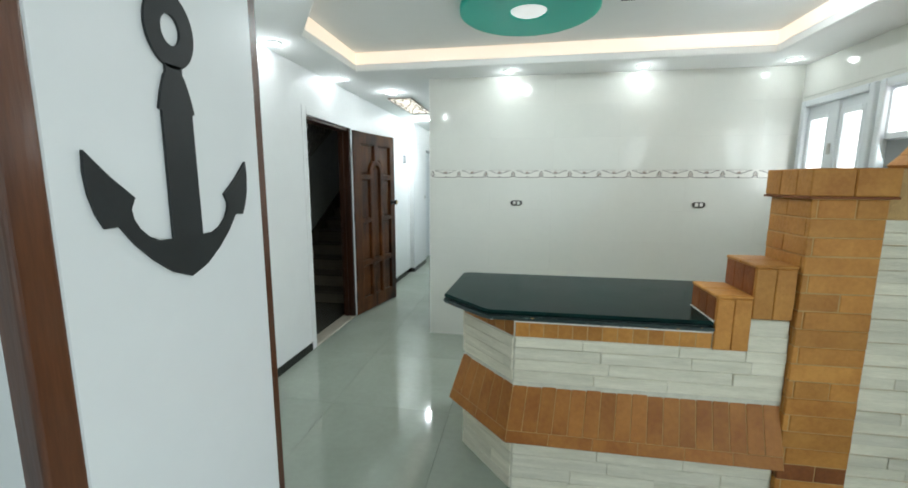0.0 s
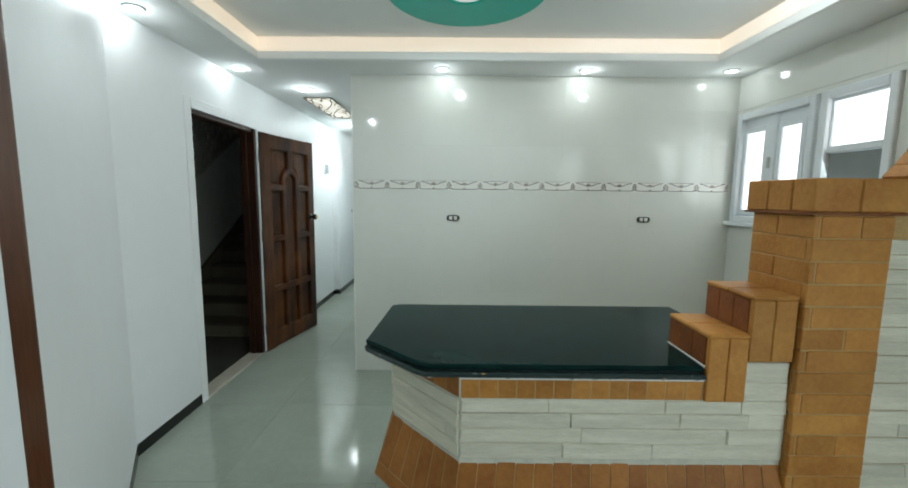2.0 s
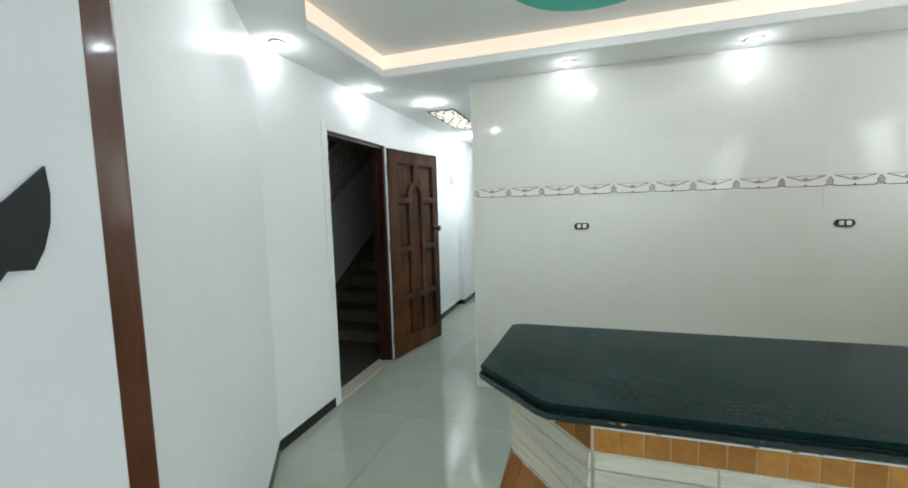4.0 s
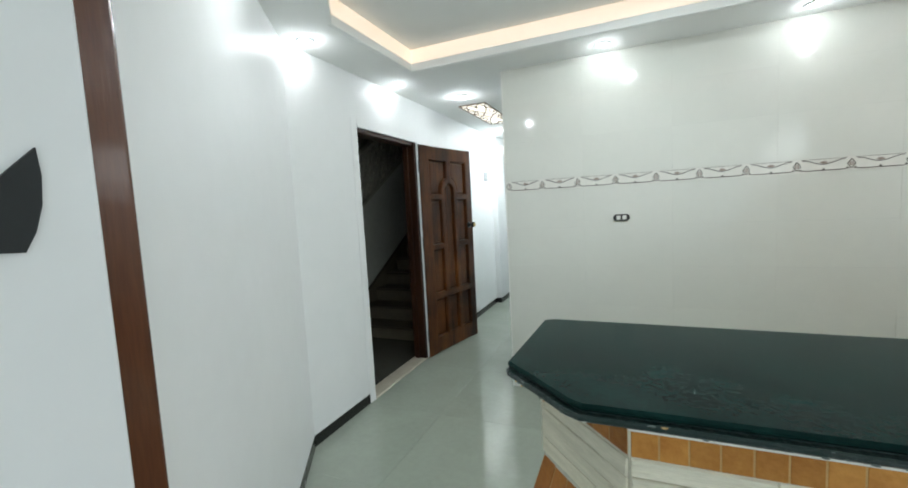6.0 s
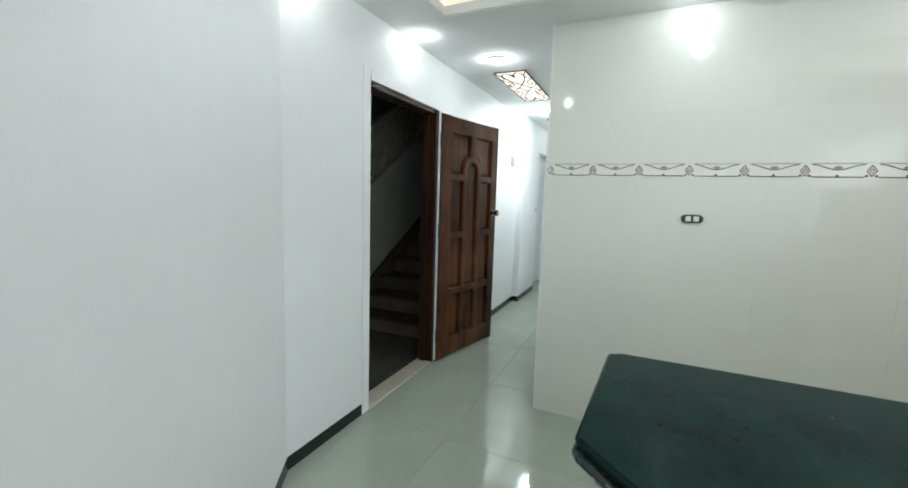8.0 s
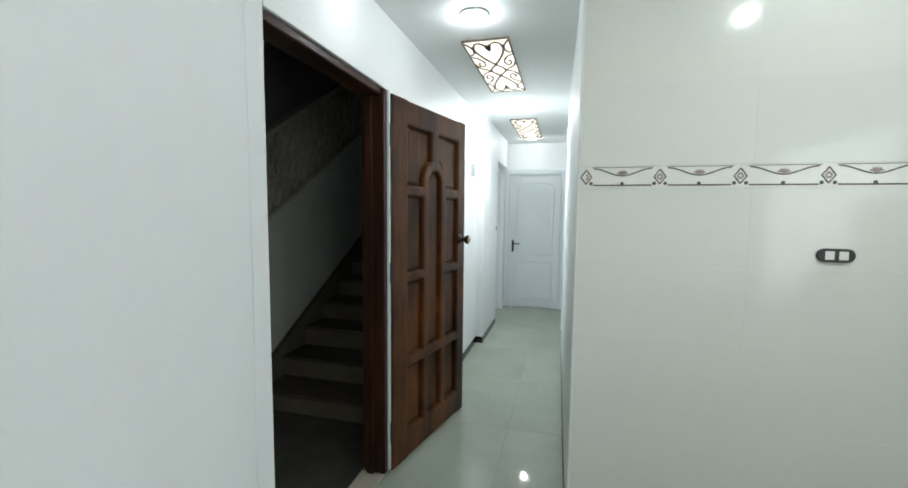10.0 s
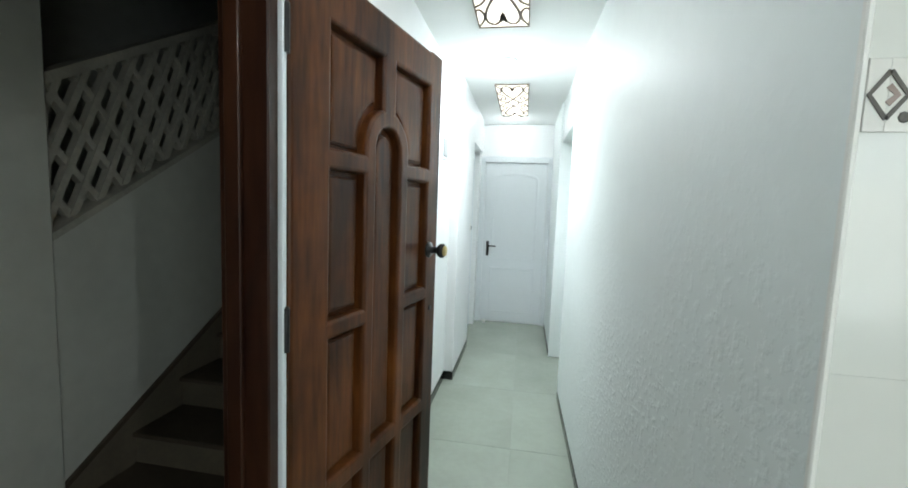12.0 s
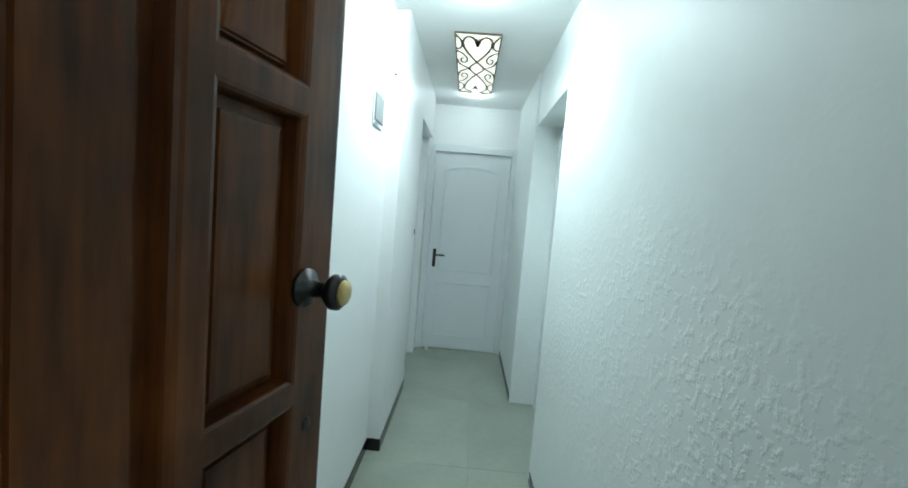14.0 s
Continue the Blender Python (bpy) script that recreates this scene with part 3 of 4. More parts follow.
def anchor(y, z):
    bm = bmesh.new()
    x0, x1 = PANEL_X + 0.001, PANEL_X + 0.008
    n = 36
    loops = [[bm.verts.new((x, y + ry * math.cos(2 * math.pi * i / n), z + 0.600 + rz * math.sin(2 * math.pi * i / n))) for i in range(n)] for x, ry, rz in ((x0, 0.070, 0.089), (x1, 0.070, 0.089), (x1, 0.028, 0.036), (x0, 0.028, 0.036))]
    for p, q in zip(loops, loops[1:] + loops[:1]):
        for i in range(n):
            bm.faces.new((p[i], p[(i + 1) % n], q[(i + 1) % n], q[i]))
    half = [(0.0, 0.0), (0.055, 0.022), (0.105, 0.060), (0.148, 0.103), (0.180, 0.147), (0.211, 0.145), (0.226, 0.175), (0.237, 0.215), (0.241, 0.260), (0.238, 0.303), (0.190, 0.252), (0.138, 0.207), (0.150, 0.182), (0.146, 0.160), (0.134, 0.138), (0.112, 0.117), (0.085, 0.105), (0.047, 0.104), (0.045, 0.408), (0.053, 0.412), (0.044, 0.450), (0.030, 0.492), (0.024, 0.500), (0.024, 0.520)]
    prism([(y + a, z + b) for a, b in half] + [(y - a, z + b) for a, b in half[:0:-1]], x0, x1, "x", bm=bm)
    for v in bm.verts:
        v.co.y, v.co.z = y + (v.co.y - y) * 0.953, z + (v.co.z - z) * 0.953
    tagged(part("anchor_ornament", bm, ANCHORPAINT), "flat matt black anchor ornament on the white pier", "wall ornament")


anchor(0.993, 1.258)

# ---------------------------------------------------------------- counter with brick and stone cladding
B0, B1, B2, B3 = (1.165, 1.965), (0.036, 1.965), (-0.236, 2.277), (-0.236, 2.70)
counter = thing("counter", pose(0, 0, 0), "serving counter clad in clay brick and white stone", "counter")
part("body", prism([(1.165, 1.9575), (0.0327, 1.9575), (-0.2435, 2.2742), (-0.2435, 2.70), (1.165, 2.70)], 0, 0.862), PALEMORTAR, counter)
SIDES = ((B1, B0), (B2, B1), (B3, B2))


def side_pose(a, b):
    return Matrix.Translation((a[0], a[1], 0)) @ Matrix.Rotation(math.atan2(b[1] - a[1], b[0] - a[0]), 4, "Z"), math.hypot(b[0] - a[0], b[1] - a[1])


skirt_bm = bmesh.new()
out = 0.085
k1, k2 = (0.036 - 0.034, 1.965 - out), (-0.236 - out, 2.277 - 0.038)
low = [(1.165, 1.965 - out), k1, k2, (-0.236 - out, 2.70)]
high = [B0, B1, B2, B3]
for i in range(3):
    a, b, c, d = high[i], high[i + 1], low[i + 1], low[i]
    vs = [skirt_bm.verts.new(v) for v in ((*a, 0.560), (*b, 0.560), (c[0], c[1], 0.296), (d[0], d[1], 0.296), (a[0], a[1] + 0.02, 0.296), (b[0] + 0.02, b[1] + 0.02, 0.296))]
    skirt_bm.faces.new(vs[:4])
    skirt_bm.faces.new((vs[3], vs[2], vs[5], vs[4]))
part("skirt_bed", skirt_bm, MORTAR, counter)

tops = thing("worktop", pose(0, 0, 0), "dark green polished granite worktop with a stepped edge", "worktop")
slab = [(1.163, 2.744), (-0.28, 2.744), (-0.319, 2.72), (-0.346, 2.19), (-0.335, 2.165), (-0.125, 1.962), (-0.085, 1.940), (0.872, 1.940), (0.872, 2.205), (1.163, 2.205)]


def drawn_in(pts, by):
    """an outline whose edge i is moved inwards by by[i]; the outline runs anticlockwise"""
    lines = []
    for (a, b), (c, d), k in zip(pts, pts[1:] + pts[:1], by):
        u = Vector((c - a, d - b)).normalized()
        lines.append((Vector((a, b)) + Vector((-u.y, u.x)) * k, u))
    out_pts = []
    for (p, u), (q, v) in zip(lines[-1:] + lines[:-1], lines):
        cross = u.x * v.y - u.y * v.x
        t = ((q - p).x * v.y - (q - p).y * v.x) / cross
        out_pts.append(tuple(p + u * t))
    return out_pts


lips = [0, 0.1, 0.15, 0.5, 1, 1, 1, 0, 0, 0]
part("edge_step", prism(slab, 0.8635, 0.8815, bevel=0.005), WORN, tops, "worn and chipped lower edge")
part("groove", prism(drawn_in(slab, [0.024 * k for k in lips]), 0.8815, 0.8850), WORN, tops)
part("slab", prism(drawn_in(slab, [0.016 * k for k in lips]), 0.8850, 0.905, bevel=0.007), GRANITE, tops)

part("bedding_joint", box(0.03, 1.9485, 0.8550, 0.872, 1.960, 0.8632, 0.0015), PLASTIC, tops, "white joint line")


def chip(x, y, z, size, turn, mat, label):
    """a flat, uneven flake knocked out of the edge"""
    bm = bmesh.new()
    bmesh.ops.create_icosphere(bm, subdivisions=1, radius=size)
    m = pose(x, y, z, 0, 0, turn) @ Matrix.Diagonal((1.5, 0.5, 0.55, 1))
    for v in bm.verts:
        v.co = m @ (v.co * random.uniform(0.75, 1.2))
    part("chip", bm, mat, tops, label)


chip(-0.075, 1.945, 0.867, 0.008, -12, PLASTIC, "chipped white spot")
RIM = ((-0.335, 2.165), (-0.125, 1.962), (-0.085, 1.940), (0.872, 1.940))
for k in range(26):
    (a, b), (c, d) = ((RIM[0], RIM[1]), (RIM[2], RIM[3]))[k % 3 > 0]
    t = random.uniform(0.03, 0.97)
    chip(a + (c - a) * t, b + (d - b) * t, random.choice((0.8655, 0.868, 0.880)), random.uniform(0.003, 0.006), math.degrees(math.atan2(d - b, c - a)), FLAKE if k % 4 else MORTAR, "")

steps = thing("brick_steps", pose(0, 0, 0), "two small steps of orange clay brick on the counter's end", "brick steps")


def clad(me_list, m, parent, name, jitter=0.0):
    me = random.choice(me_list)
    return piece(name, me, m @ pose(random.uniform(-1, 1) * jitter, random.uniform(-1, 1) * jitter, 0), parent)


for x0, x1, z0, z1, red in ((0.874, 0.940, 0.785, 1.024, 0), (0.942, 1.008, 0.785, 1.024, 0), (1.010, 1.084, 0.930, 1.157, 0), (1.086, 1.160, 0.930, 1.157, 0)):
    part("brick", box(x0, 1.942, z0, x1, 1.962, z1 - 0.014, 0.003), CLAY, steps)
part("core", box(0.884, 1.962, 0.903, 1.160, 2.195, 1.006), MORTAR, steps)
part("core", box(1.020, 1.962, 1.006, 1.160, 2.195, 1.140), MORTAR, steps)
for i in range(3):
    y0 = 1.962 + i * 0.079
    part("brick", box(0.872, y0, 0.905, 0.884, y0 + 0.077, 1.008, 0.002), REDCLAY, steps)
    part("brick", box(1.009, y0, 1.024, 1.020, y0 + 0.077, 1.142, 0.002), REDCLAY, steps)
for i in range(2):
    part("brick", box(0.868, 1.940 + i * 0.13, 1.009, 1.010, 2.068 + i * 0.13, 1.026, 0.005), CLAY, steps)
    part("brick", box(1.004, 1.940 + i * 0.13, 1.143, 1.163, 2.068 + i * 0.13, 1.159, 0.005), CLAY, steps)
part("brick", box(0.868, 1.955, 0.902, 0.874, 2.20, 0.910, 0.001), PLASTIC, steps, "white silicone joint")

# ---------------------------------------------------------------- brick pillar, stone wall with round brick arch
PX0, PX1, PY0, PY1 = 1.165, 1.432, 1.925, 2.20
pillar = thing("brick_pillar", pose(0, 0, 0), "pillar of orange clay bricks with a projecting cap", "pillar")
part("core", box(PX0 + 0.004, PY0 + 0.003, 0, PX1 - 0.006, PY1, 1.43), MORTAR, pillar)
ARC_C, ARC_R, RING = (1.131, 1.924), 0.508, 0.15
WY0, WY1 = 1.965, 2.045
awall = thing("arch_wall", pose(0, 0, 0), "white split-stone wall with a round brick-edged opening", "wall", kind="structure")
curve = [(ARC_C[0] + ARC_R * math.cos(radians(a)), ARC_C[1] + ARC_R * math.sin(radians(a))) for a in range(-44, 58, 6)]
body_pts = [(1.43, 0), (2.25, 0), (2.25, ZS - 0.002), (1.30, ZS - 0.002)] + [(x + 0.012, z) for x, z in curve[::-1] if x > 1.30] + [(1.44, 1.43)]
part("body", prism(body_pts, WY0 + 0.003, WY1, "y"), MORTAR, awall)

# ---------------------------------------------------------------- windows


def window(name, w, sashes, label):
    y0, y1, z0, z1 = w
    win = thing(name, pose(0, 0, 0), label, "window", kind="structure")
    for a, b, c, d in ((y0, y0 + 0.05, z0, z1), (y1 - 0.05, y1, z0, z1), (y0 + 0.05, y1 - 0.05, z0, z0 + 0.05), (y0 + 0.05, y1 - 0.05, z1 - 0.05, z1)):
        part("window_frame", box(XR - 0.02, a, c, XR + 0.07, b, d, 0.006), LACQUER, win)
    part("window_sill", box(XR - 0.05, y0 - 0.03, z0 - 0.03, XR + 0.004, y1 + 0.03, z0 - 0.001, 0.004), LACQUER, win)
    for a, b, c, d in sashes:
        s = part("sash", box(XR + 0.012, a - 0.035, c - 0.04, XR + 0.05, a, d + 0.04, 0.004), LACQUER, win)
        part("sash", box(XR + 0.012, b, c - 0.04, XR + 0.05, b + 0.035, d + 0.04, 0.004), LACQUER, win)
        part("sash", box(XR + 0.012, a, d, XR + 0.05, b, d + 0.04, 0.004), LACQUER, win)
        part("sash", box(XR + 0.012, a, c - 0.04, XR + 0.05, b, c, 0.004), LACQUER, win)
        g = part("pane", box(XR + 0.03, a, c, XR + 0.034, b, d), FROST, s, "bright frosted glass")
        g.visible_shadow = False
    return win


w1 = window("window_1", W1, [(3.67, 3.85, 1.40, 1.975), (3.35, 3.51, 1.40, 1.975)], "white casement window with two narrow frosted panes")
part("head_panel", box(XR + 0.02, 3.27, 2.0155, XR + 0.05, 3.5445, 2.08), LACQUER, w1)
part("head_panel", box(XR + 0.02, 3.6325, 2.0155, XR + 0.05, 3.88, 2.08), LACQUER, w1)
part("mullion", box(XR + 0.005, 3.545, 1.35, XR + 0.06, 3.632, 2.08, 0.005), LACQUER, w1)
part("side_panel", box(XR + 0.02, 3.27, 1.35, XR + 0.05, 3.314, 2.08), LACQUER, w1)
part("catch", box(XR - 0.012, 3.58, 1.70, XR + 0.005, 3.60, 1.78, 0.004), STEEL, w1)
w2 = window("window_2", W2, [(2.82, 3.13, 1.80, 2.06)], "small white window with a bright upper pane")
part("pane", box(XR + 0.03, 2.79, 1.35, XR + 0.034, 3.14, 1.755), GREYPLASTIC, w2, "dull grey lower pane")

# ---------------------------------------------------------------- ceiling lamps
dl_ring = mesh_of("rim", lathe([(0.034, -0.006), (0.046, -0.008), (0.052, -0.004), (0.052, 0.0)], 28), LACQUER, True)
dl_lens = mesh_of("lens", lathe([(0.036, -0.007), (0.030, -0.009), (0.01, -0.010)], 24), LED, True)
big_ring = mesh_of("rim", lathe([(0.062, -0.008), (0.068, -0.010), (0.074, -0.005), (0.074, 0.0)], 32), LACQUER, True)
big_lens = mesh_of("lens", lathe([(0.064, -0.010), (0.056, -0.012), (0.01, -0.013)], 28), LED, True)
for x, y, z, w in DOWNLIGHTS:
    d = thing("downlight", pose(x, y, z), "small round recessed downlight shining cool white", "ceiling light", "recessed downlights")
    broad = x > -1.4 and y > 4.2 and x < -1.2
    for nm, me in (("rim", big_ring if broad else dl_ring), ("lens", big_lens if broad else dl_lens)):
        o = piece(nm, me, Matrix.Identity(4), d)


def flow(points, n=5):
    """a smooth line through points in x, y"""
    q = [points[0]] + list(points) + [points[-1]]
    line = []
    for a, b, c, d in zip(q, q[1:], q[2:], q[3:]):
        for k in range(n):
            t = k / n
            line.append(tuple(0.5 * (2 * f + (g - e) * t + (2 * e - 5 * f + 4 * g - h) * t * t + (3 * f - e - 3 * g + h) * t ** 3) for e, f, g, h in zip(a, b, c, d)))
    return line + [points[-1]]


def scroll_lamp(x0, x1, y0, y1):
    lamp = thing("scroll_ceiling_lamp", pose((x0 + x1) / 2, (y0 + y1) / 2, ZS), "long flush ceiling lamp with a cut scroll pattern over warm light", "ceiling light", "scroll lamps of the corridor")
    w, l = (x1 - x0) / 2, (y1 - y0) / 2
    part("diffuser", box(-w + 0.004, -l + 0.004, -0.008, w - 0.004, l - 0.004, -0.001), LAMPGLOW, lamp)
    part("rim", ribbon(bmesh.new(), [(-w, -l), (w, -l), (w, l), (-w, l)], 0.007, -0.014, -0.001, True), SCROLL, lamp)
    bm = bmesh.new()
    za, zb = -0.013, -0.009
    for s in (-1, 1):
        for up in (-1, 1):
            # a stem that rises from the cusp of the heart, rounds its lobe and crosses the axis
            ribbon(bm, flow([(s * a * w, up * b * l) for a, b in ((0.02, 0.70), (0.10, 0.84), (0.34, 0.93), (0.60, 0.87), (0.64, 0.70), (0.42, 0.48), (0.0, 0.22), (-0.30, 0.08), (-0.36, 0.0))]), 0.0145, za, zb)
            # leaf in the corner, curl on the long side and small spur
            ribbon(bm, flow([(s * a * w, up * b * l) for a, b in ((0.97, 0.96), (0.74, 0.82), (0.72, 0.68), (0.86, 0.60), (0.98, 0.62))]), 0.0125, za, zb)
            ribbon(bm, flow([(s * a * w, up * b * l) for a, b in ((0.98, 0.54), (0.70, 0.47), (0.48, 0.32), (0.56, 0.20), (0.76, 0.21), (0.78, 0.31), (0.66, 0.33))]), 0.0125, za, zb)
            ribbon(bm, flow([(s * a * w, up * b * l) for a, b in ((0.98, 0.28), (0.86, 0.14), (0.62, 0.06), (0.36, 0.0))]), 0.0125, za, zb)
    for up in (-1, 1):
        prism([(a * w, up * b * l) for a, b in ((0.0, 0.66), (0.13, 0.78), (0.14, 0.86), (0.07, 0.89), (0.0, 0.84), (-0.07, 0.89), (-0.14, 0.86), (-0.13, 0.78))][::up], za, zb, bm=bm)
    part("scroll_cover", bm, SCROLL, lamp, "cut bronze-coloured scroll cover")


scroll_lamp(-1.468, -1.200, 4.744, 5.775)
scroll_lamp(-1.460, -1.190, 6.85, 7.975)

disc = thing("ceiling_rose", pose(0.06, 2.90, ZT), "round teal ceiling ring round a white lamp", "ceiling rose")
part("ring", lathe([(0.43, -0.001), (0.43, -0.030), (0.42, -0.036), (0.125, -0.036), (0.115, -0.030), (0.115, -0.001)], 64), TEAL, disc)
part("lamp_cover", lathe([(0.114, -0.002), (0.112, -0.025), (0.095, -0.036), (0.05, -0.042), (0.01, -0.043)], 40), ROSEGLOW, disc, "white lamp cover with an added glow", True)
tagged(part("ceiling_hook", box(0.60, 2.86, ZT - 0.012, 0.68, 2.875, ZT - 0.001, 0.003), DARKMETAL), "small dark metal hook plate on the ceiling", "hook")


# ---------------------------------------------------------------- switches and box
def outlet(x, z, label):
    o = thing("wall_outlet", pose(x, YT, z), label, "outlet", "outlets of the tiled wall")
    pts = arc(0.031, 0, 0.0225, -90, 90, 10) + arc(-0.031, 0, 0.0225, 90, 270, 10)
    part("plate", prism(pts, -0.010, 0.0, "y", 0.003), DARKPLASTIC, o)
    for s in (-1, 1):
        part("rocker", box(s * 0.019 - 0.013, -0.013, -0.014, s * 0.019 + 0.013, -0.010, 0.014, 0.002), PLASTIC, o, "white rocker")
    return o


outlet(0.0, 1.302, "rounded dark outlet plate with two white switches")
outlet(1.549, 1.303, "rounded dark outlet plate with white sockets")
jb = thing("junction_box", pose(XL, 6.36, 1.83), "small grey wall box with a loose wire", "junction box")
part("frame", box(-0.001, -0.095, -0.080, 0.010, 0.085, 0.072, 0.004), LACQUER, jb)
part("cover", box(0.010, -0.088, -0.060, 0.016, 0.078, 0.066, 0.003), GREYPLASTIC, jb)
part("wire", tube(bmesh.new(), [(0.012, 0.03, 0.07), (0.03, 0.06, 0.13), (0.035, 0.12, 0.16), (0.03, 0.20, 0.21), (0.025, 0.25, 0.24)], 0.004), PLASTIC, jb, "", True)
part("wire_end", tube(bmesh.new(), [(0.025, 0.25, 0.24), (0.02, 0.275, 0.255)], 0.007), DARKPLASTIC, jb)
sw2 = thing("light_switch", pose(-1.685, 7.40, 1.22), "small white light switch on the corridor wall", "switch")
part("plate", box(-0.001, -0.03, -0.04, 0.008, 0.03, 0.04, 0.003), PLASTIC, sw2)
part("rocker", box(0.008, -0.015, -0.02, 0.012, 0.015, 0.02, 0.002), DARKPLASTIC, sw2)

# ---------------------------------------------------------------- stair behind the doorway
SX = -2.95
stair = thing("staircase", pose(0, 0, 0), "tiled stair rising behind the doorway, coloured darker for the dim stairwell", "stair", kind="structure")
RISE, RUN, SY = 0.157, 0.272, 4.74
for i in range(11):
    z = -0.013 + RISE * (i + 1)
    y = SY + RUN * i
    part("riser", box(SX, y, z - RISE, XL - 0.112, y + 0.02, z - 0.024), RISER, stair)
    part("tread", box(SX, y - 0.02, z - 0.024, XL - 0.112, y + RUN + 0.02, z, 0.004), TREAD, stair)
slope = RISE / RUN
string0, string1 = 4.45, SY + RUN * 11


def nosing(y):
    return 0.144 + slope * (y - SY + 0.02)


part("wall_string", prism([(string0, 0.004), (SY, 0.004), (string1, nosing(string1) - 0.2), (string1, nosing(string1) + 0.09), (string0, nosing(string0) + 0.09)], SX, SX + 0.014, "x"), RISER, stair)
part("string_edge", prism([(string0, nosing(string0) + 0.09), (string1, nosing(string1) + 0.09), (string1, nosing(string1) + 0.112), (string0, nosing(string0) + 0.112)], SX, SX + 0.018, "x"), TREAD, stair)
Z0, LS = 1.225, 0.62
bal = thing("stair_balustrade", pose(0, 0, 0), "grey wall with a sloping diamond lattice beside the stair", "balustrade", kind="structure")
part("wall", prism([(4.70, -0.2), (7.8, -0.2), (7.8, Z0 + 3.1 * LS), (4.70, Z0)], SX - 0.12, SX, "x"), STAIRWALL, bal)
part("post", box(SX - 0.14, 4.45, -0.2, SX + 0.02, 4.70, 4.0, 0.006), STAIRWALL, bal)
LH, LL, GAP = 0.60, 2.6, 0.112
for s in (-1, 1):
    for i in range(-6, 40):
        a, b = i * GAP, i * GAP + s * 0.30
        t0, t1 = 0.0, 1.0
        ta, tb = -a / (b - a), (LL - a) / (b - a)
        t0, t1 = max(t0, min(ta, tb)), min(t1, max(ta, tb))
        if t1 - t0 < 0.05:
            continue
        p = [(4.70 + a + (b - a) * t, Z0 + 0.03 + (a + (b - a) * t) * LS + (LH - 0.05) * t) for t in (t0, t1)]
        bar = ribbon(bmesh.new(), p, 0.027, SX - 0.066 + 0.004 * s, SX - 0.030 + 0.004 * s)
        for v in bar.verts:
            v.co = Vector((v.co.z, v.co.x, v.co.y))
        part("lattice_bar", bar, LATTICE, bal)
part("top_rail", prism([(4.70, Z0 + LH - 0.02), (7.3, Z0 + LH - 0.02 + 2.6 * LS), (7.3, Z0 + LH + 0.025 + 2.6 * LS), (4.70, Z0 + LH + 0.025)], SX - 0.10, SX - 0.01, "x"), LATTICE, bal)
part("bottom_rail", prism([(4.70, Z0), (7.3, Z0 + 2.6 * LS), (7.3, Z0 + 0.03 + 2.6 * LS), (4.70, Z0 + 0.03)], SX - 0.10, SX + 0.004, "x"), LATTICE, bal)
part("end_rail", prism([(4.70, Z0 + 0.03), (4.725, Z0 + 0.03), (4.725, Z0 + LH), (4.70, Z0 + LH - 0.01)], SX - 0.10, SX - 0.012, "x"), LATTICE, bal)

# ---------------------------------------------------------------- pieces: counter bricks and stones
band = [mesh_of("brick", box(0.0014, -0.012, 0, 0.0636, 0.012, 0.0695, 0.0014), TERRA), mesh_of("brick", box(0.0017, -0.012, 0, 0.0633, 0.012, 0.0695, 0.0014), CLAY)]


def stones(parent, m, length, z0, z1, row_h, proud):
    z = z0
    r = 0
    while z < z1 - 0.01:
        h = min(row_h * random.uniform(0.94, 1.06), z1 - z)
        x = 0.0
        while x < length - 0.005:
            w = min(random.uniform(0.24, 0.52), length - x)
            if length - x - w < 0.06:
                w = length - x
            d = proud * random.uniform(0.72, 1.0)
            bm = box(0.0008, -d, 0.0012, w - 0.0008, 0.012, h - 0.0012, 0.003)
            for v in bm.verts:
                if v.co.y < 0:
                    v.co.y += random.uniform(-0.0025, 0.0025)
            piece("stone", mesh_of("stone", bm, STONE), m @ pose(x, 0, z), parent)
            x += w
        z += h
        r += 1


for a, b in SIDES:
    m, length = side_pose(a, b)
    n = max(1, round((length if a != B1 else 0.836) / 0.065))
    span = (length if a != B1 else 0.836) / n
    part("band_bed", block(bmesh.new(), 0.001, -0.0088, 0.786, (length if a != B1 else 0.836) - 0.001, 0.006, 0.860, 0, m), MORTAR, counter)
    for i in range(n):
        piece("brick", band[1 if a == B1 else 0], m @ pose(i * span, 0.002, 0.785) @ Matrix.Diagonal((span / 0.065, 1, 1, 1)), counter)
    stones(counter, m, length, 0.565, 0.783, 0.055, 0.016)
    stones(counter, m, length, 0.0, 0.330, 0.066, 0.016)
m, _ = side_pose((1.010, 1.965), B0)
stones(counter, m, 0.15, 0.785, 0.928, 0.07, 0.016)

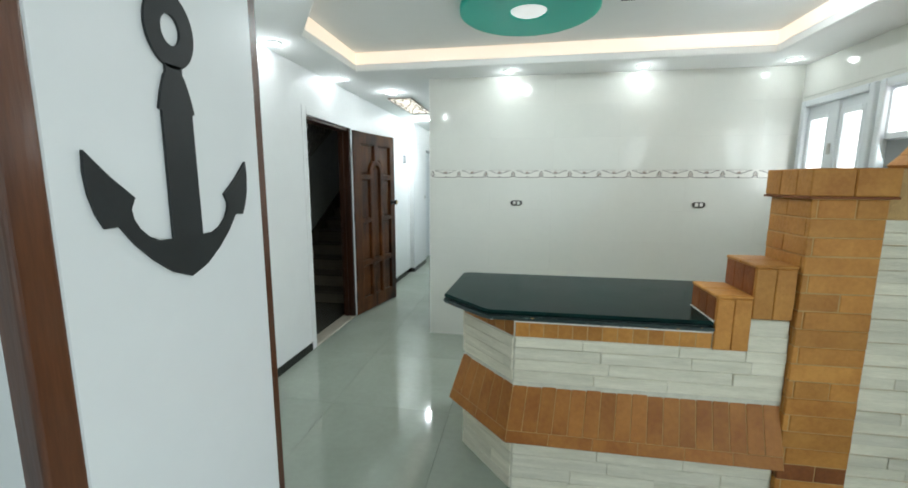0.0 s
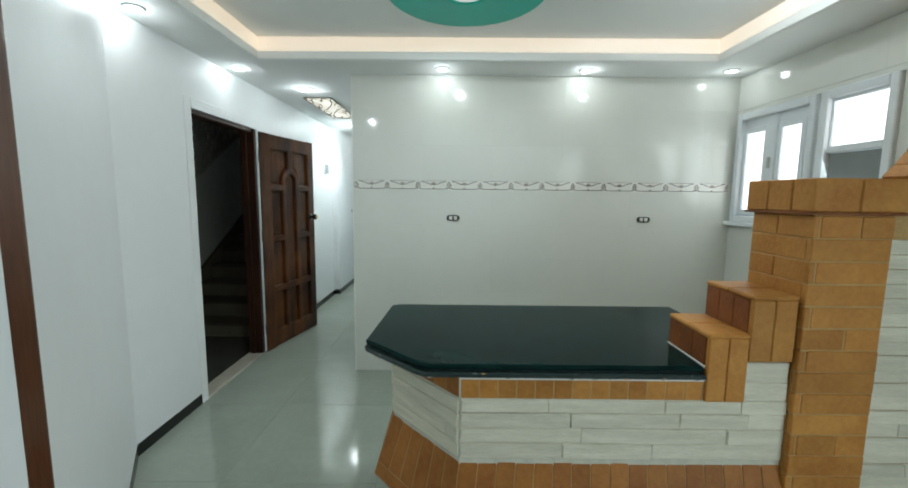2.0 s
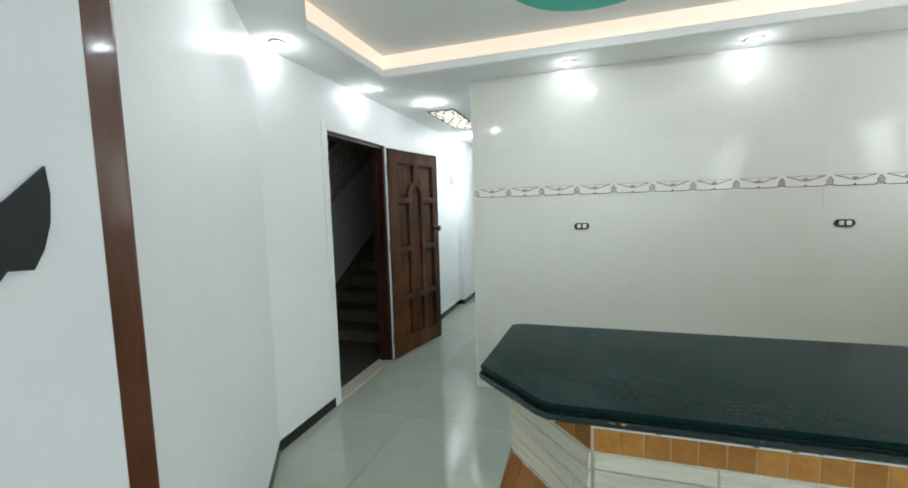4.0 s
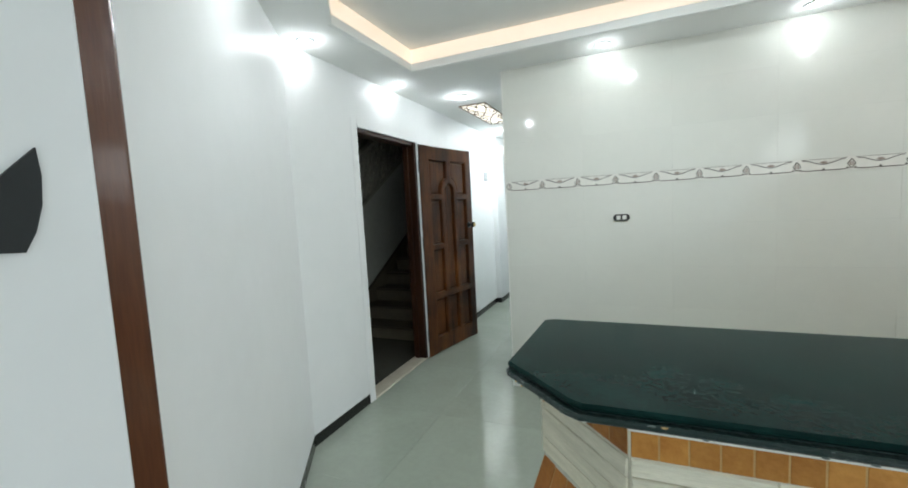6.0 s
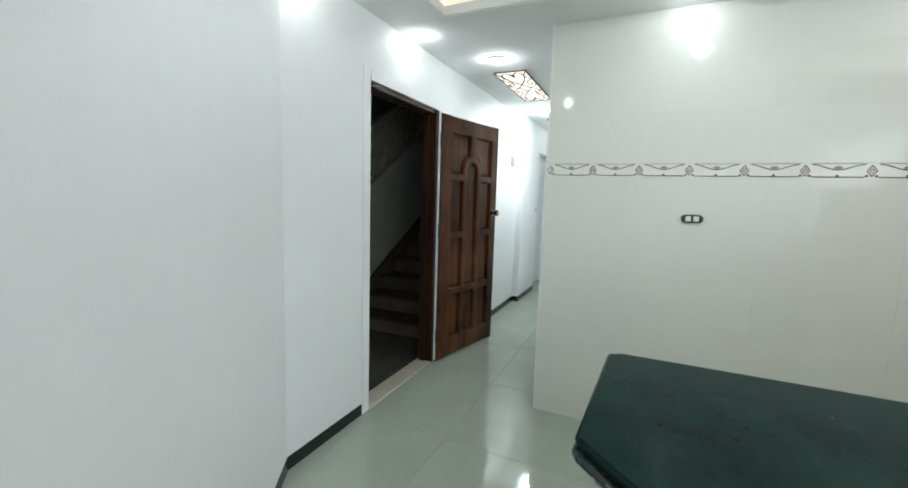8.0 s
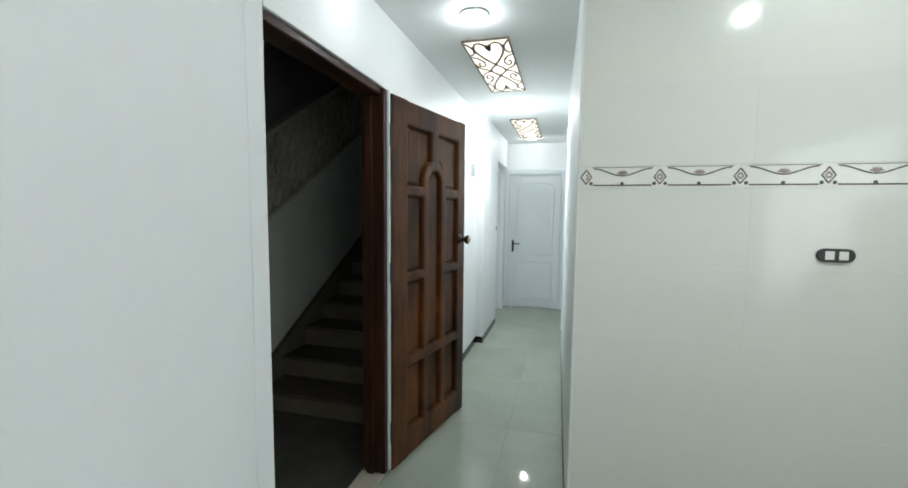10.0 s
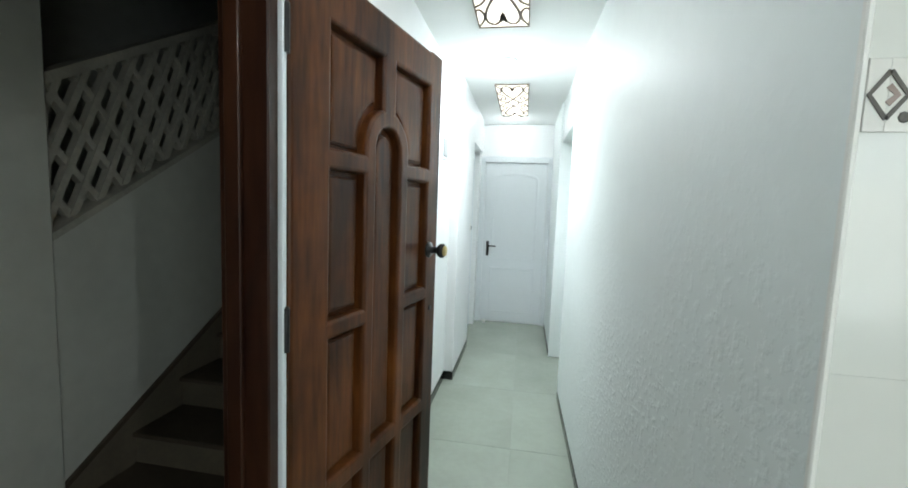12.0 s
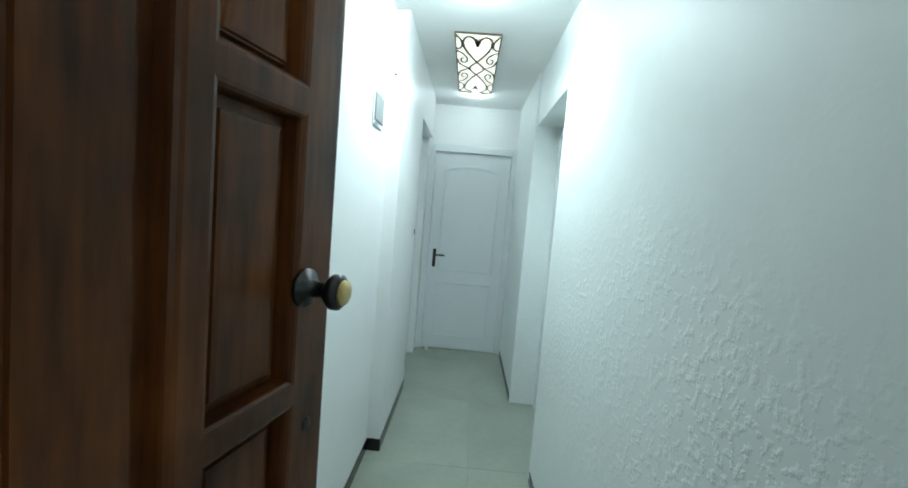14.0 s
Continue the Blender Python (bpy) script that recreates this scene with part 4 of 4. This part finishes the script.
# tiles of the sloping skirt: one course up the slope, and long bricks along its foot
slopes = []
for i in range(3):
    hi_a, hi_b, lo_a, lo_b = high[i + 1], high[i], low[i + 1], low[i]
    length = math.hypot(hi_b[0] - hi_a[0], hi_b[1] - hi_a[1])
    n = max(1, round(length / 0.066))
    for k in range(n):
        quad = []
        for t in ((k + 0.025) / n, (k + 0.975) / n):
            quad.append((Vector((hi_a[0] + (hi_b[0] - hi_a[0]) * t, hi_a[1] + (hi_b[1] - hi_a[1]) * t, 0.560)), Vector((lo_a[0] + (lo_b[0] - lo_a[0]) * t, lo_a[1] + (lo_b[1] - lo_a[1]) * t, 0.296))))
        nrm = (quad[1][0] - quad[0][0]).cross(quad[0][1] - quad[0][0]).normalized()
        if nrm.z < 0:
            nrm = -nrm
        slopes.append((quad, nrm, 0.0, 0.80))
    m = max(1, round(length / 0.20))
    for k in range(m):
        quad = []
        for t in ((k + 0.008) / m, (k + 0.992) / m):
            quad.append((Vector((hi_a[0] + (hi_b[0] - hi_a[0]) * t, hi_a[1] + (hi_b[1] - hi_a[1]) * t, 0.560)), Vector((lo_a[0] + (lo_b[0] - lo_a[0]) * t, lo_a[1] + (lo_b[1] - lo_a[1]) * t, 0.296))))
        slopes.append((quad, nrm, 0.81, 1.0))
for quad, nrm, f0, f1 in slopes:
    org = quad[0][0].lerp(quad[0][1], f0)
    bm = bmesh.new()
    base = [quad[0][0].lerp(quad[0][1], f0), quad[1][0].lerp(quad[1][1], f0), quad[1][0].lerp(quad[1][1], f1), quad[0][0].lerp(quad[0][1], f1)]
    lift_by = 0.0022 + random.uniform(-0.0008, 0.0008)
    vs = [bm.verts.new(p + nrm * h - org) for h in (-0.004, lift_by) for p in base]
    fs = [bm.faces.new([vs[j] for j in f]) for f in ((3, 2, 1, 0), (4, 5, 6, 7), (0, 1, 5, 4), (1, 2, 6, 5), (2, 3, 7, 6), (3, 0, 4, 7))]
    bmesh.ops.bevel(bm, geom=list(fs[1].edges), offset=0.001, segments=1, affect="EDGES")
    piece("brick", mesh_of("brick", bm, TERRA), pose(*org), counter)

# pillar bricks: courses of headers and stretchers, toothed along the left edge
z, course = 0.0, 0
while z < 1.425:
    h = min(0.0752, 1.43 - z)
    red = course in (1, 3)
    mat_b = REDCLAY if red else CLAY
    split = (1.0,) if course % 5 != 3 else (0.55, 0.45)
    x = PX0 + (0.0 if course % 2 else 0.023)
    full = PX1 - 0.004 - x
    for s in split:
        piece("brick", mesh_of("brick", box(0.0015, 0, 0.0018, full * s - 0.0015, 0.02, h - 0.0018, 0.003), mat_b), pose(x, PY0 + random.uniform(-0.002, 0.002), z), pillar)
        x += full * s
    y0 = PY0 + (0.022 if course % 2 else 0.0)
    for y1 in ((PY1 - 0.002,) if course % 2 else (PY0 + 0.15, PY1 - 0.002)):
        piece("brick", mesh_of("brick", box(0, 0.0008, 0.0018, 0.022, y1 - y0 - 0.0008, h - 0.0018, 0.003), mat_b), pose(PX0 + random.uniform(-0.001, 0.001), y0, z), pillar)
        y0 = y1
    z += h
    course += 1
cap_parts = ((1.150, 1.917, 0.150), (1.302, 1.917, 0.150))
for x, y, w in cap_parts:
    piece("cap_brick", mesh_of("cap_brick", box(0, 0, 0, w, 0.088, 0.108, 0.004), CLAY), pose(x, y, 1.44), pillar)
for i in range(2):
    piece("cap_brick", mesh_of("cap_brick", box(0, 0, 0, 0.150, 0.105, 0.108, 0.004), CLAY), pose(1.150 + i * 0.152, 2.007, 1.44), pillar)
    piece("cap_brick", mesh_of("cap_brick", box(0, 0, 0, 0.150, 0.105, 0.108, 0.004), CLAY), pose(1.150 + i * 0.152, 2.114, 1.44), pillar)
piece("cap_slab", mesh_of("cap_slab", box(1.145, 1.914, 1.430, 1.454, 2.222, 1.4395, 0.002), REDCLAY), Matrix.Identity(4), pillar)

# brick ring of the arch, with bricks set on edge, and the stone courses round it
a0, a1, step = -46, 62, 6.6
a = a0
while a < a1:
    ra, rb = radians(a + 0.25), radians(a + step - 0.25)
    pts = [(ARC_C[0] + r * math.cos(t), ARC_C[1] + r * math.sin(t)) for r, t in ((ARC_R, ra), (ARC_R + RING, ra), (ARC_R + RING, rb), (ARC_R, rb))]
    if min(p[0] for p in pts) > 1.02 and max(p[1] for p in pts) < ZS + 0.12:
        pts = [(x, min(zz, ZS - 0.004)) for x, zz in pts]
        ob = part("brick", prism(pts, WY0 - 0.006 + random.uniform(-0.002, 0.002), WY1 + 0.004, "y", 0.003), REDCLAY if random.random() < 0.2 else CLAY, awall)
    a += step
z, row = 0.0, 0
while z < ZS - 0.01:
    h = min(0.050, ZS - 0.004 - z)
    x = 1.436
    if z + h > 1.40:
        dz = [abs(q - ARC_C[1]) for q in (z, z + h)]
        near = 0 if z < ARC_C[1] < z + h else min(dz)
        reach = (ARC_R + RING + 0.004) ** 2 - near ** 2
        x = max(x, ARC_C[0] + math.sqrt(reach)) if reach > 0 else max(x, 1.31)
    while x < 2.245:
        w = min(random.uniform(0.14, 0.30), 2.248 - x)
        d = (0.017 if row % 2 == 0 else 0.0105) * random.uniform(0.9, 1.1)
        bm = box(0.0008, -d, 0.0008, w - 0.0008, 0.012, h - 0.0008, 0.002)
        for v in bm.verts:
            if v.co.y < 0:
                v.co.y += random.uniform(-0.002, 0.002)
        piece("stone", mesh_of("stone", bm, STONE), pose(x, WY0 + 0.010, z), awall)
        x += w
    z += h
    row += 1

# ---------------------------------------------------------------- pieces: wall tiles
TW, TH = 0.56, 0.28
zs = [(0.0, 0.124)] + [(0.124 + TH * i, 0.124 + TH * (i + 1)) for i in range(5)] + [(1.603 + 0.28 * i, min(1.603 + 0.28 * (i + 1), ZS - 0.002)) for i in range(3)]
tiled = bpy.data.objects["wall_tiled"]
shared = {}


def tile_mesh(w, h, mat, key):
    k = (round(w, 4), round(h, 4), key)
    if k not in shared:
        shared[k] = mesh_of("tile", box(0.0001, -0.006, 0.0001, w - 0.0001, 0.0, h - 0.0001, 0.0003), mat)
    return shared[k]


for z0, z1 in zs:
    x = XC + 0.008
    while x < XR - 0.01:
        w = min(TW, XR - x)
        piece("tile", tile_mesh(w, z1 - z0, WTILE, "w"), pose(x, YT + 0.006, z0, random.uniform(-0.12, 0.12), 0, random.uniform(-0.07, 0.07)), tiled)
        x += w
part("corner_bead", box(XC - 0.001, YT - 0.003, 0.0, XC + 0.0075, YT + 0.0062, ZS - 0.003, 0.002), PLASTIC, tiled)
east = bpy.data.objects["wall_east"]
for z0, z1 in zs + [(1.524, 1.603)]:
    y = YT
    while y > 2.14:
        w = min(TW, y - 2.13)
        if not (z1 > 1.30 and z0 < 2.13 and y > 2.74):
            piece("tile", tile_mesh(w, z1 - z0, WTILE, "w"), pose(XR + 0.006, y, z0, 0, 0, -90), east)
        y -= w

# border tiles with vine, diamond and flower relief
bt = tile_mesh(0.25, 0.079, BORDER, "b")


def border_relief():
    out = []
    bm = bmesh.new()
    ribbon(bm, [(0.026 + 0.198 * t, 0.057 + 0.013 * math.cos(2 * math.pi * t)) for t in [k / 16 for k in range(17)]], 0.0046, 0, 0.001)
    ribbon(bm, [(0.0, 0.066), (0.019, 0.040), (0.0, 0.014)], 0.005, 0, 0.001)
    ribbon(bm, [(0.25, 0.066), (0.231, 0.040), (0.25, 0.014)], 0.005, 0, 0.001)
    ribbon(bm, [(0.026, 0.010), (0.224, 0.010)], 0.005, 0, 0.001)
    ribbon(bm, [(0.020, 0.0745), (0.230, 0.0745)], 0.0022, 0, 0.001)
    for x in (0.018, 0.232, 0.125):
        lathe([(0.0065, 0.0), (0.0055, 0.0012)], 8, bm, pose(x, 0.016, 0.0))
    for v in bm.verts:
        v.co = Vector((v.co.x, -v.co.z, v.co.y))
    out.append(mesh_of("vine", bm, VINE))
    bm = bmesh.new()
    for k in range(5):
        an = radians(20 + 35 * k)
        ribbon(bm, [(0.125, 0.050), (0.125 + 0.019 * math.cos(an), 0.050 + 0.014 * math.sin(an))], 0.006, 0, 0.0008)
    ribbon(bm, [(0.0, 0.050), (0.009, 0.040), (0.0, 0.030)], 0.007, 0, 0.0006)
    ribbon(bm, [(0.25, 0.050), (0.241, 0.040), (0.25, 0.030)], 0.007, 0, 0.0006)
    for v in bm.verts:
        v.co = Vector((v.co.x, -v.co.z, v.co.y))
    out.append(mesh_of("flower", bm, PINK))
    return out


vine_me, flower_me = border_relief()
end_tile = piece("border_tile", tile_mesh(0.021, 0.079, BORDER, "b"), pose(-0.806, YT + 0.0045, 1.5235), tiled)
half_diamond = ribbon(bmesh.new(), [(0.021, 0.066), (0.0025, 0.040), (0.021, 0.014)], 0.005, 0, 0.001)
for v in half_diamond.verts:
    v.co = Vector((v.co.x, -v.co.z, v.co.y))
piece("vine", mesh_of("vine", half_diamond, VINE), pose(0, -0.006, 0), end_tile)
x = -0.785
while x < XR - 0.02:
    w = min(0.25, XR - x)
    t = piece("border_tile", bt if w > 0.249 else tile_mesh(w, 0.079, BORDER, "b"), pose(x, YT + 0.0045, 1.5235), tiled)
    if w > 0.249:
        piece("vine", vine_me, pose(0, -0.006, 0), t)
        piece("flower", flower_me, pose(0, -0.006, 0), t)
    x += w

# ---------------------------------------------------------------- pieces: floor tiles
S = 0.80
ft = mesh_of("floor_tile", box(0.0008, 0.0008, -0.008, S - 0.0008, S - 0.0008, 0.0, 0.0005), FLOOR)
for i in range(-2, 5):
    for j in range(-12, 4):
        piece("floor_tile", ft, pose(-1.18 + S * i, 6.57 + S * j, 0), floor)
